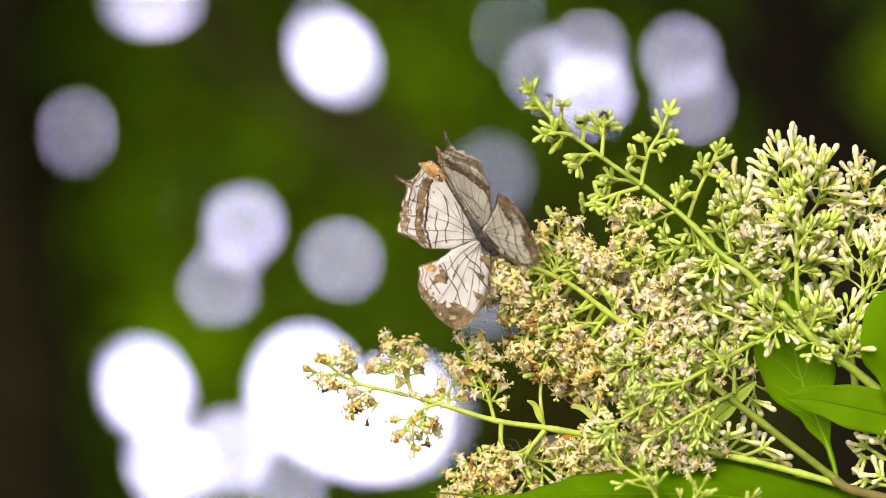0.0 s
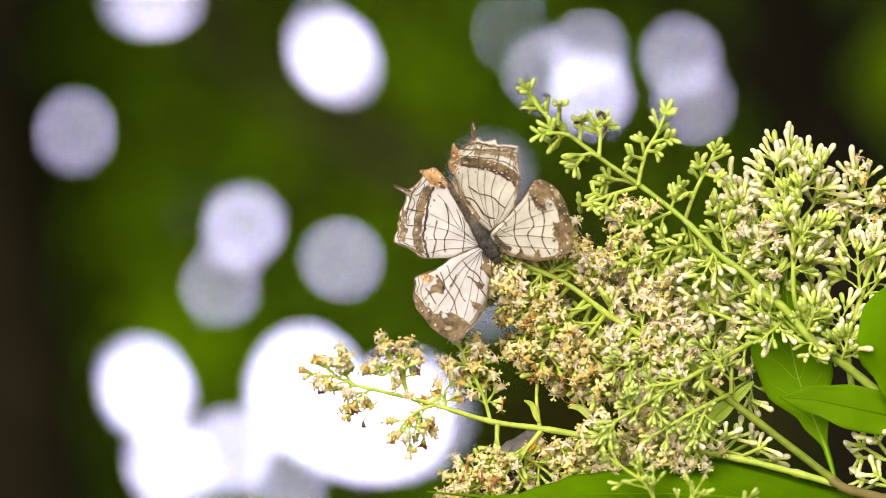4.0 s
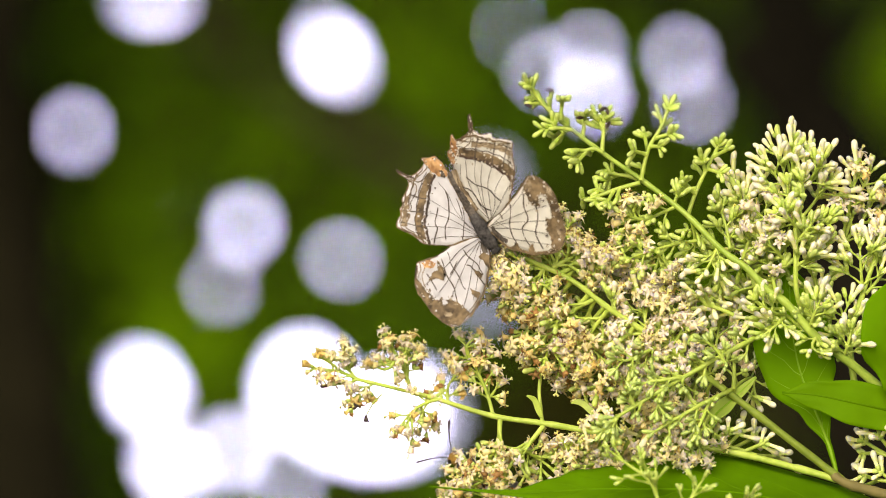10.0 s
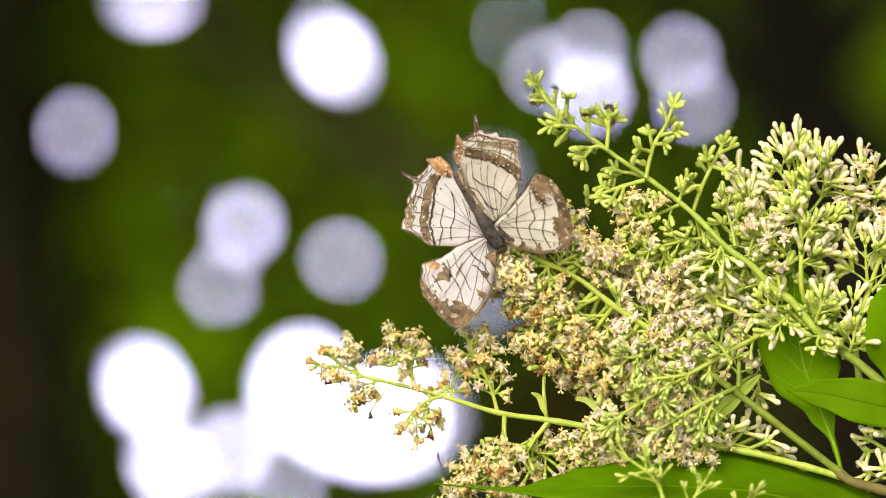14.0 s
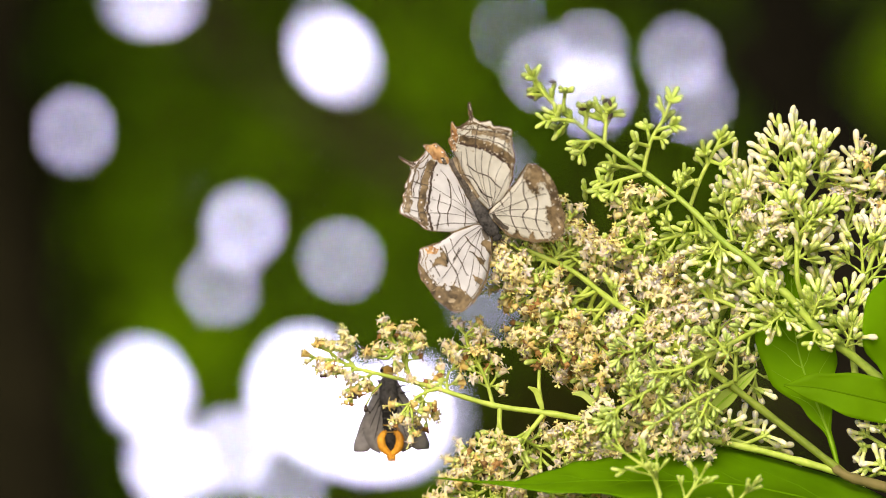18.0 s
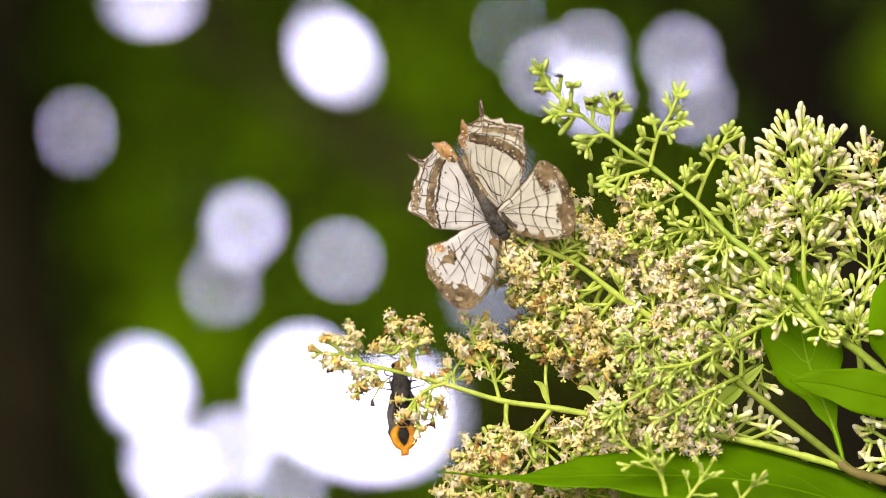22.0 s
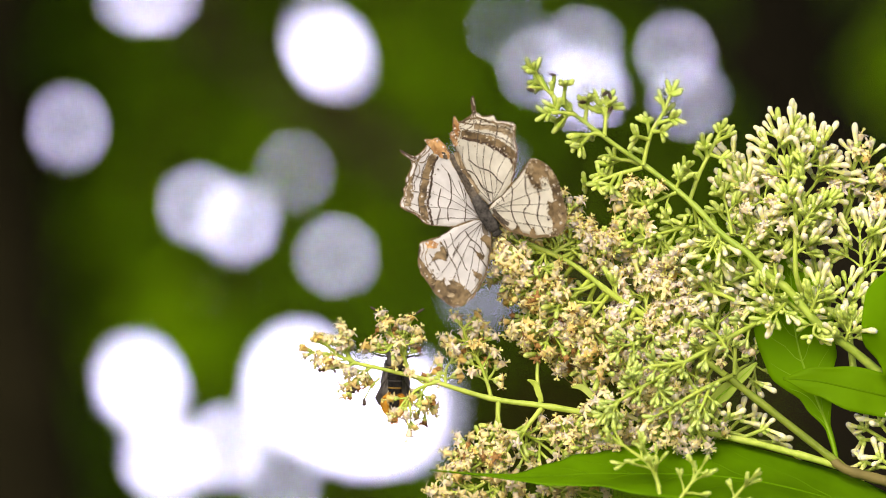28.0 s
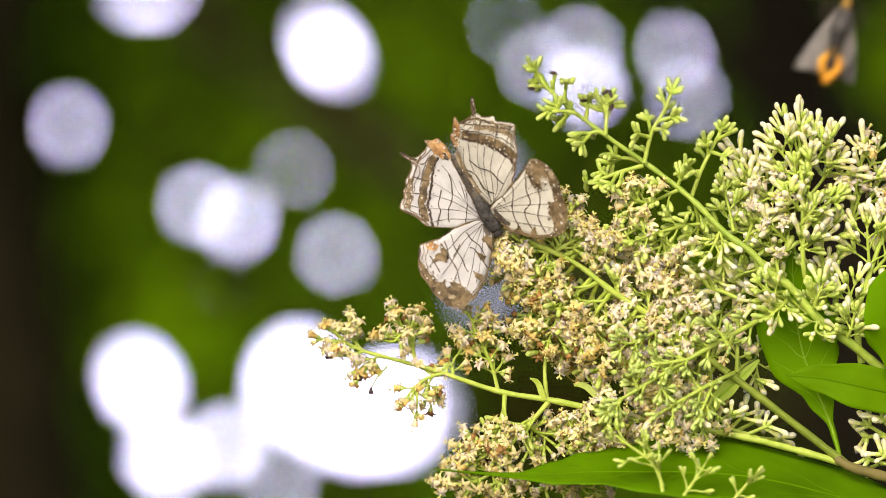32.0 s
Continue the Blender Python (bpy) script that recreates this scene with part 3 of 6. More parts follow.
bm = bmesh.new()
stem(bm, MAIN, (0.5, 1.42))
part("main_stem", bm, MATURE_STEM, panicle)
bm = bmesh.new()
stem(bm, SIDE[:5], (0.65, 1.0))
part("side_stem", bm, STEM, panicle)
bm = bmesh.new()
stem(bm, SIDE[4:], (1.02, 1.15))
part("side_stem_foot", bm, OLD_STEM, panicle)
bm = bmesh.new()
stem(bm, [(1150, 774, 1), (1245, 789, -1), (1335, 806, -1), (1425, 829, 0), (1496, 849, 0)], (0.75, 1.1))
part("lower_stem", bm, STEM, panicle)
bm = bmesh.new()
stem(bm, [(1680, 790, 4), (1705, 900, 4), (1740, 1300, 8), (1745, 2600, 30), (1720, 5200, 60), (1700, 9900, 80)], (3.0, 9.0), 6)
part("woody_stem", bm, TWIG, panicle, "brown woody stem rooted in the soil")



def stalks(rows, parent_of=None, name="flower_stalk"):
    """Each row is a stalk of its own: line, kind, nodes, reach, thickness, size."""
    for line, kind, nodes, *more in rows:
        rng = random.Random(hash_line(line))
        bm = bmesh.new()
        ob = new(name, bpy.data.meshes.new(name))
        ob.parent = parent_of or panicle
        reach, thick, size = (list(more) + [0.42, 0.5, 1.0][len(more):])
        cyme(bm, ob, on_axis(line), kind, nodes, rng, reach, thick, size)
        bm.to_mesh(ob.data)
        bm.free()
        ob.data.materials.append(STEM)
        ob.data.polygons.foreach_set("use_smooth", [True] * len(ob.data.polygons))


# young green stalks of the tip
most.update(green_bud=230, olive_bud=300, open_floret=150, faded_floret=150, white_floret=110, white_bud=120)


def twig(line, depth, arms, kind="green_bud", size=0.94, name="flower_stalk", parent_of=None):
    """A stalk along line with arms (foot, end, florets); each arm ends in a fan of florets."""
    rng = random.Random(hash_line([(a, b) for a, b in line]))
    bm = bmesh.new()
    ob = new(name, bpy.data.meshes.new(name))
    ob.parent = parent_of or panicle
    pts = smooth_line([local(a, b, depth) for a, b in line], 4)
    n = len(pts) - 1
    tube(bm, pts, [MM * (0.66 - 0.16 * i / n) for i in range(n + 1)], 8)
    for a0, b0, a1, b1, count in arms:
        foot, end = local(a0, b0, depth), local(a1, b1, depth + rng.uniform(-12, 12))
        way = (end - foot).normalized()
        tube(bm, [foot, foot.lerp(end, 0.5), end, end + way * 0.5 * MM], [0.66 * MM, 0.56 * MM, 0.60 * MM, 0.4 * MM], 7)
        side = way.cross(Vector((0, 1, 0))).normalized()
        # a fan at the end, and a pair that faces and backs away behind it
        heads = [(radians(64) * (j / (count - 1) - 0.5) if count > 1 else 0.0, rng.uniform(-0.3, 0.2), 0.8 * abs(j - (count - 1) / 2)) for j in range(count)]
        heads += [(radians(50) * k, rng.choice((-0.8, 0.6)), 1.5) for k in ((-1, 1) if count > 1 and (end - foot).length > 1.6 * MM else (0.4,))]
        for a, back, down in heads:
            w = (way * math.cos(a) + side * math.sin(a) + Vector((0, back, rng.uniform(-0.1, 0.1)))).normalized()
            at = end - way * down * MM
            tube(bm, [at, at + w * 0.6 * MM], 0.46 * MM, 6)
            floret(kind, at + w * 0.2 * MM, w, ob, rng, size)
    bm.to_mesh(ob.data)
    bm.free()
    ob.data.materials.append(STEM)
    ob.data.polygons.foreach_set("use_smooth", [True] * len(ob.data.polygons))


def hash_line(line):
    return int(sum(p[0] * 7 + p[1] * 13 for p in line))


twig([(985, 200), (966, 180), (956, 166)], 0, ((958, 168, 944, 148, 3), (962, 176, 950, 170, 2), (966, 182, 952, 182, 1), (980, 190, 981, 178, 1)))
twig([(1000, 212), (1001, 195), (1003, 178)], -2, ((1002, 185, 1003, 174, 3),))
twig([(1022, 230), (1004, 226), (988, 226)], -3, ((990, 226, 968, 228, 2), (992, 226, 984, 214, 2), (1002, 230, 986, 242, 2), (1008, 230, 998, 242, 1), (1014, 226, 1013, 216, 1)))
twig([(1038, 242), (1041, 222), (1043, 206)], 3, ((1043, 210, 1044, 202, 3), (1041, 220, 1036, 212, 1)))
twig([(1073, 266), (1075, 236), (1076, 214)], -1, ((1076, 215, 1077, 202, 2), (1075, 226, 1064, 206, 1), (1075, 232, 1068, 222, 1), (1076, 236, 1088, 212, 2)))
twig([(1074, 268), (1058, 262), (1040, 267)], -4, ((1044, 266, 1024, 264, 1), (1042, 267, 1022, 279, 2), (1044, 268, 1028, 288, 2), (1056, 264, 1051, 268, 1)))
twig([(1136, 316), (1118, 310), (1096, 308)], 5, ((1098, 308, 1084, 300, 2), (1098, 308, 1078, 306, 1), (1098, 309, 1080, 319, 2), (1118, 308, 1118, 298, 1)))
twig([(1142, 318), (1148, 288), (1158, 256), (1176, 226), (1190, 192)], -2, ((1186, 202, 1192, 188, 3), (1179, 218, 1174, 202, 1), (1154, 266, 1148, 238, 3), (1151, 272, 1128, 266, 2),
     (1166, 244, 1198, 234, 2), (1158, 258, 1178, 258, 2), (1178, 226, 1184, 220, 1), (1146, 302, 1141, 294, 1)))
twig([(1140, 322), (1098, 334), (1068, 345), (1044, 352)], -6, ((1050, 350, 1038, 352, 2), (1080, 340, 1064, 333, 2), (1094, 336, 1082, 358, 3), (1104, 332, 1100, 346, 1), (1066, 346, 1062, 358, 2)))
twig([(1224, 382), (1240, 336), (1260, 294), (1278, 260)], 4, ((1274, 268, 1280, 254, 3), (1270, 276, 1294, 264, 1), (1256, 302, 1250, 282, 3), (1252, 310, 1240, 294, 1), (1242, 332, 1216, 333, 3),
     (1238, 342, 1222, 326, 1), (1262, 298, 1284, 306, 2)))
stalks((
    ([(1200, 366, 0), (1160, 384, -5), (1102, 412, -9)], "g", 3, 0.4),
    ([(1246, 424, 0), (1180, 436, -8), (1105, 462, -14)], "g", 4, 0.38),
    ([(1232, 390, 0), (1238, 430, 3), (1232, 462, 4)], "g", 2, 0.5),
    ([(1200, 360, 0), (1212, 330, -5), (1218, 318, -7)], "g", 1, 0.5),
    ([(1300, 440, 0), (1290, 390, -4), (1272, 340, -6)], "g", 3, 0.42),
    ([(1320, 460, 2), (1336, 410, 4), (1322, 368, 2)], "gw", 3, 0.42),
    ([(1330, 470, 2), (1290, 480, 2), (1250, 490, 2)], "g", 2, 0.42),
    ([(1300, 450, 2), (1262, 452, 8), (1222, 440, 12)], "g", 2, 0.45),
    ([(1380, 515, 4), (1366, 450, 2), (1345, 400, 0)], "gw", 3, 0.4),
    ([(1360, 500, 4), (1340, 540, 10), (1310, 560, 14)], "gw", 2, 0.4),
    ([(1280, 430, 2), (1262, 470, -8), (1246, 500, -12)], "w", 2, 0.4),
    ([(1400, 545, 4), (1340, 545, 8), (1290, 530, 10)], "w", 3, 0.4),
    ([(1360, 500, 8), (1300, 520, 10), (1260, 530, 12)], "gw", 3, 0.4),
    ([(1290, 450, 2), (1262, 500, 8), (1250, 540, 10)], "w", 3, 0.4), ([(1400, 560, 4), (1362, 545, -12), (1330, 520, -16)], "gw", 3, 0.36),
))
# cream groups under the green ones, and fuller growth on the side of the white branch
stalks((
    ([(1165, 392, -4), (1138, 386, -8), (1112, 380, -10)], "c", 3, 0.42), ([(1185, 438, -6), (1170, 455, -8), (1178, 474, -9)], "c", 3, 0.5), ([(1120, 462, -10), (1108, 450, -6), (1098, 440, -4)], "c", 2, 0.5),
    ([(1134, 460, -10), (1126, 474, -4), (1130, 490, -2)], "c", 2, 0.5), ([(1345, 400, 6), (1322, 388, 0), (1298, 372, -2)], "gw", 3, 0.45), ([(1365, 425, 6), (1340, 432, 0), (1305, 428, -4)], "gw", 3, 0.45),
    ([(1385, 455, 4), (1350, 462, 0), (1318, 458, -2)], "gw", 3, 0.42), ([(1330, 380, 8), (1318, 350, 4), (1310, 325, 2)], "w", 3, 0.4), ([(1405, 470, 0), (1378, 440, -8), (1352, 418, -10)], "wc", 3, 0.4),
    ([(1416, 470, -9), (1440, 455, -12), (1462, 440, -14)], "w", 2, 0.4),
    ([(1040, 512, -4), (1062, 488, -8), (1068, 456, -10)], "c", 3, 0.6), ([(1000, 482, -6), (1040, 466, -9), (1072, 470, -10)], "c", 3, 0.5), ([(985, 474, -8), (1012, 458, -10), (1030, 450, -11)], "c", 2, 0.6),
    ([(1150, 588, -4), (1148, 552, -8), (1140, 516, -9)], "cw", 4, 0.5), ([(1168, 592, -4), (1182, 560, -8), (1176, 530, -9)], "cw", 3, 0.5), ([(1195, 612, -4), (1215, 585, -8), (1225, 560, -9)], "wc", 3, 0.5),
))
twig([(1306, 556), (1278, 544), (1254, 537)], -4, ((1260, 539, 1238, 520, 1), (1264, 540, 1252, 516, 1), (1284, 546, 1276, 538, 1)), "white_bud", 0.9)
# stalks in front, olive in the shade
stalks((
    ([(1440, 580, -9), (1452, 545, -16), (1468, 508, -18)], "gw", 3, 0.4),
    ([(1416, 430, -9), (1440, 400, -14), (1462, 372, -16)], "gw", 3, 0.4, 0.5, 0.85),
    ([(1416, 400, -9), (1398, 378, -14), (1378, 352, -16)], "gw", 3, 0.4),
    ([(1500, 632, -8), (1512, 600, -14), (1520, 560, -16)], "gw", 3, 0.4),
    ([(1395, 562, 0), (1350, 592, -10), (1290, 626, -18), (1215, 668, -22), (1150, 706, -24), (1075, 752, -24)], "o", 6, 0.10, 0.75),
    ([(1130, 715, -24), (1120, 690, -26), (1125, 672, -26)], "o", 2, 0.4, 0.5),
    ([(1440, 585, 0), (1420, 575, -6), (1385, 545, -10)], "o", 2, 0.3, 0.7),
    ([(1290, 640, -22), (1270, 610, -24), (1240, 590, -24)], "o", 2, 0.4, 0.5),
    ([(1440, 580, 4), (1452, 560, -6), (1420, 545, -10)], "o", 2, 0.4, 0.6),
    ([(1300, 690, -6), (1250, 714, -20), (1200, 742, -24), (1150, 772, -24)], "o", 4, 0.26, 0.6), ([(1262, 712, -16), (1246, 752, -22), (1226, 790, -22)], "o", 3, 0.34, 0.5),
    ([(1215, 666, -22), (1180, 672, -25), (1145, 676, -26), (1120, 690, -26)], "o", 3, 0.34, 0.5), ([(1175, 692, -22), (1172, 720, -25), (1186, 742, -26)], "o", 2, 0.4, 0.5),
    ([(1100, 738, -24), (1088, 756, -25), (1062, 768, -26)], "o", 3, 0.42, 0.5), ([(1185, 606, -10), (1150, 622, -18), (1112, 640, -22), (1084, 636, -22)], "o", 4, 0.3, 0.5),
    ([(1395, 562, -6), (1372, 582, -14), (1345, 604, -16)], "gw", 3, 0.4, 0.5, 0.9), ([(1455, 590, -8), (1440, 622, -14), (1462, 640, -16)], "gw", 2, 0.4, 0.5, 0.9),
    ([(1175, 900, -42), (1160, 850, -42), (1110, 812, -42), (1075, 785, -42)], "t", 3, 0.3, 0.5),
    ([(1175, 890, -42), (1158, 845, -42), (1140, 800, -42)], "t", 3, 0.4, 0.5),
    ([(1210, 910, -44), (1238, 870, -44), (1262, 832, -44)], "t", 3, 0.35, 0.45),
    ([(1300, 915, -44), (1325, 885, -44), (1350, 858, -44)], "t", 2, 0.35, 0.45),
))
# stalks of spent florets along the side stem
stalks((
    ([(985, 478, 0), (1000, 430, -4), (995, 372, -6)], "c", 3, 0.34),
    ([(1010, 490, 0), (1035, 465, -5), (1050, 440, -8)], "c", 3, 0.55),
    ([(1005, 488, 0), (1020, 455, 6), (1030, 425, 8)], "c", 2, 0.5),
    ([(940, 458, -2), (915, 475, -6), (895, 500, -8)], "c", 3, 0.6),
    ([(950, 462, -2), (920, 462, -4), (890, 466, -6)], "c", 3, 0.45),
    ([(955, 462, 0), (930, 480, -8), (925, 515, -12)], "c", 3, 0.5),
    ([(975, 470, 0), (960, 490, -10), (955, 525, -13)], "c", 3, 0.5),
    ([(1000, 486, 0), (975, 455, 2), (968, 440, 2)], "c", 2, 0.5),
    ([(1060, 528, 0), (1010, 555, -10), (985, 590, -14)], "c", 3, 0.5),
    ([(1080, 540, 0), (1010, 610, 8), (940, 640, 10)], "s", 4, 0.4),
    ([(1110, 560, 2), (1060, 640, 6), (1035, 690, 8)], "c", 4, 0.4),
    ([(960, 466, 0), (930, 500, 3), (915, 545, 4)], "c", 3, 0.5),
    ([(1000, 486, 0), (960, 515, -6), (945, 560, -10)], "s", 3, 0.5),
    ([(1020, 496, 0), (965, 560, 4), (918, 612, 6)], "s", 4, 0.4),
    ([(1050, 520, 0), (995, 580, -6), (965, 650, -10)], "s", 4, 0.4),
    ([(1060, 528, 0), (1030, 600, 5), (1000, 680, 8)], "s", 4, 0.36),
    ([(1085, 545, 2), (1045, 600, -8), (1025, 660, -12)], "s", 4, 0.4),
    ([(1110, 560, 2), (1090, 625, 2), (1070, 690, 2)], "c", 4, 0.38),
    ([(1130, 575, 2), (1090, 640, -9), (1060, 705, -12)], "c", 4, 0.36),
    ([(1100, 555, 2), (1088, 535, -6), (1082, 512, -9)], "w", 1, 0.5),
    ([(1130, 570, 2), (1150, 535, 6), (1158, 505, 8)], "cw", 3, 0.5),
    ([(1170, 598, 2), (1190, 560, 3), (1198, 528, 3)], "cw", 3, 0.55),
    ([(1150, 588, 2), (1120, 590, -10), (1092, 582, -14)], "wc", 3, 0.4),
    ([(1180, 606, 2), (1140, 630, -10), (1100, 640, -14)], "wc", 4, 0.36),
    ([(1200, 622, 2), (1160, 680, -4), (1120, 730, -6)], "c", 4, 0.36),
    ([(1225, 640, 1), (1190, 700, -8), (1165, 760, -12)], "cw", 4, 0.36),
    ([(1240, 650, 1), (1225, 600, 3), (1222, 560, 4)], "wc", 3, 0.45),
    ([(1260, 665, 1), (1275, 610, 6), (1282, 560, 8)], "wc", 3, 0.42),
    ([(1270, 672, 1), (1245, 720, 4), (1232, 770, 6)], "cw", 3, 0.36),
    ([(1250, 660, 1), (1220, 700, 8), (1195, 740, 10)], "c", 3, 0.4),
    ([(1160, 592, 2), (1120, 620, 8), (1100, 660, 12)], "c", 4, 0.4),
    ([(1306, 690, 0), (1308, 610, 6), (1310, 540, 9)], "wc", 2, 0.2, 0.6),
    ([(1250, 805, -2), (1250, 745, 8), (1240, 705, 12)], "cw", 3, 0.3, 0.7),
    ([(1240, 802, -2), (1185, 790, 3), (1120, 790, 5)], "cw", 4, 0.3),
    ([(1300, 690, 0), (1345, 660, 14), (1352, 690, 16)], "w", 2, 0.4),
    ([(1210, 800, 0), (1160, 800, 4), (1085, 815, 8)], "c", 4, 0.34),
    ([(1230, 640, 0), (1205, 640, -10), (1178, 655, -12)], "wc", 3, 0.5), ([(1200, 615, 0), (1185, 600, -10), (1162, 588, -12)], "cw", 3, 0.5),
    ([(1262, 668, 0), (1255, 650, -9), (1235, 632, -12)], "cw", 2, 0.5),
    ([(1240, 750, -4), (1205, 780, -12), (1170, 802, -16)], "cw", 3, 0.4),
    ([(1100, 735, -4), (1082, 762, -12), (1058, 786, -16)], "c", 3, 0.4), 
    ([(1262, 735, -4), (1245, 772, -10), (1225, 802, -14)], "cw", 3, 0.36), 
))
join_rest()
# the branch of long white buds
most.update(green_bud=300, white_bud=300, white_floret=200)
white_branch = part("white_branch", bmesh.new(), STEM, panicle)
bm = bmesh.new()
stem(bm, [(1440, 570, 6), (1418, 520, -8), (1416, 430, -9), (1413, 340, -6), (1410, 280, 2)], (0.8, 0.55))
stem(bm, [(1450, 585, 6), (1405, 490, 10), (1365, 420, 12), (1335, 375, 14)], (0.9, 0.6))
stem(bm, [(1470, 640, 8), (1475, 560, 12), (1478, 490, 12), (1500, 430, 14)], (1.0, 0.7))
stem(bm, [(1520, 680, 8), (1512, 600, 6), (1535, 520, 4), (1556, 460, 4)], (1.0, 0.6))
WHITE = (
    ([(1411, 330, 2), (1400, 280, 0), (1378, 222, -2)], "w", 2, 0.4), ([(1411, 300, 2), (1412, 265, -2), (1410, 232, -4)], "w", 1, 0.5),
    ([(1412, 335, 2), (1436, 290, 4), (1448, 245, 5)], "w", 2, 0.45), ([(1413, 360, 2), (1380, 310, -3), (1348, 268, -6)], "w", 3, 0.36),
    ([(1413, 360, 2), (1450, 305, -4), (1480, 262, -7)], "w", 3, 0.36), ([(1415, 400, 2), (1460, 345, 5), (1496, 300, 8)], "w", 3, 0.36),
    ([(1413, 380, 2), (1400, 340, -8), (1398, 308, -11)], "gw", 2, 0.5), ([(1415, 400, 2), (1430, 350, -9), (1428, 312, -12)], "g", 2, 0.5),
    ([(1335, 375, 14), (1315, 330, 14), (1292, 296, 14)], "w", 2, 0.45), ([(1350, 400, 13), (1345, 350, 10), (1325, 310, 8)], "w", 3, 0.4),
    ([(1415, 440, 2), (1370, 395, -6), (1335, 365, -10)], "wc", 3, 0.4), ([(1416, 450, 2), (1450, 405, -6), (1485, 375, -9)], "g", 3, 0.4),
    ([(1416, 480, 2), (1462, 440, 2), (1492, 410, 3)], "w", 3, 0.36), ([(1380, 445, 11), (1352, 440, 14), (1322, 420, 16)], "wc", 3, 0.4),
    ([(1400, 480, 10), (1370, 500, 6), (1335, 490, 4)], "gw", 2, 0.4), ([(1475, 560, 12), (1450, 505, 8), (1442, 470, 6)], "w", 2, 0.4),
    ([(1490, 460, 13), (1510, 370, 10), (1530, 275, 8)], "cw", 4, 0.3), ([(1500, 430, 14), (1535, 330, 12), (1556, 280, 12)], "w", 3, 0.3),
    ([(1505, 425, 14), (1535, 390, 14), (1560, 345, 14)], "cw", 3, 0.4), ([(1535, 520, 4), (1530, 460, 0), (1528, 410, 0)], "w", 3, 0.4),
    ([(1556, 470, 4), (1562, 430, 2), (1568, 395, 2)], "w", 2, 0.45), ([(1512, 600, 6), (1500, 560, 0), (1488, 520, -2)], "w", 3, 0.45),
    ([(1515, 620, 6), (1500, 610, 2), (1484, 590, 0)], "g", 2, 0.5), ([(1540, 520, 4), (1575, 480, 6), (1600, 440, 8)], "w", 3, 0.45),
    ([(1525, 600, 6), (1555, 560, 8), (1565, 520, 8)], "gw", 3, 0.45), ([(1440, 560, 6), (1462, 520, 10), (1470, 480, 12)], "gw", 2, 0.45),
)
for line, kind, nodes, reach in WHITE:
    cyme(bm, white_branch, line, kind, nodes, random.Random(hash_line(line)), reach, 0.5, 1.0)
bm.to_mesh(white_branch.data)
bm.free()
white_branch.data.polygons.foreach_set("use_smooth", [True] * len(white_branch.data.polygons))
twig([(1258, 792), (1300, 790), (1346, 804)], 4, ((1272, 800, 1298, 760, 2), (1288, 796, 1320, 762, 2), (1300, 795, 1345, 772, 2), (1320, 800, 1362, 782, 2), (1335, 803, 1378, 807, 1), (1345, 806, 1398, 824, 1)), "white_bud", 0.95)
twig([(1680, 840), (1600, 812), (1556, 798)], 6, ((1575, 803, 1534, 778, 2), (1562, 800, 1532, 802, 2), (1592, 806, 1562, 768, 2)), "white_bud", 0.95)
twig([(1680, 890), (1600, 856), (1556, 848)], 4, ((1572, 850, 1534, 840, 2), (1562, 849, 1538, 858, 1), (1592, 853, 1562, 832, 2)), "white_bud", 0.95)

join_rest()
# the lower branch, which swings by itself: its own base is its hinge
most.update(open_floret=300, faded_floret=300, white_floret=300)
HINGE = local(1290, 812, -2)
low_branch = part("low_branch", bmesh.new(), STEM, panicle)
bm = bmesh.new()
stem(bm, [(630, 668, -2), (690, 682, -2), (770, 702, -2), (880, 735, -2), (970, 748, -2), (1060, 764, -2), (1130, 780, 2)], (0.48, 1.02))
stem(bm, [(735, 690, -2), (727, 665, -3), (715, 640, -4)], (0.5, 0.42), 3)
stem(bm, [(968, 748, -2), (964, 720, -2), (962, 690, 0), (965, 655, 2)], (0.6, 0.5), 3)
stem(bm, [(1100, 773, -2), (1072, 750, 0), (1052, 725, 2), (1040, 690, 4)], (0.7, 0.5), 3)
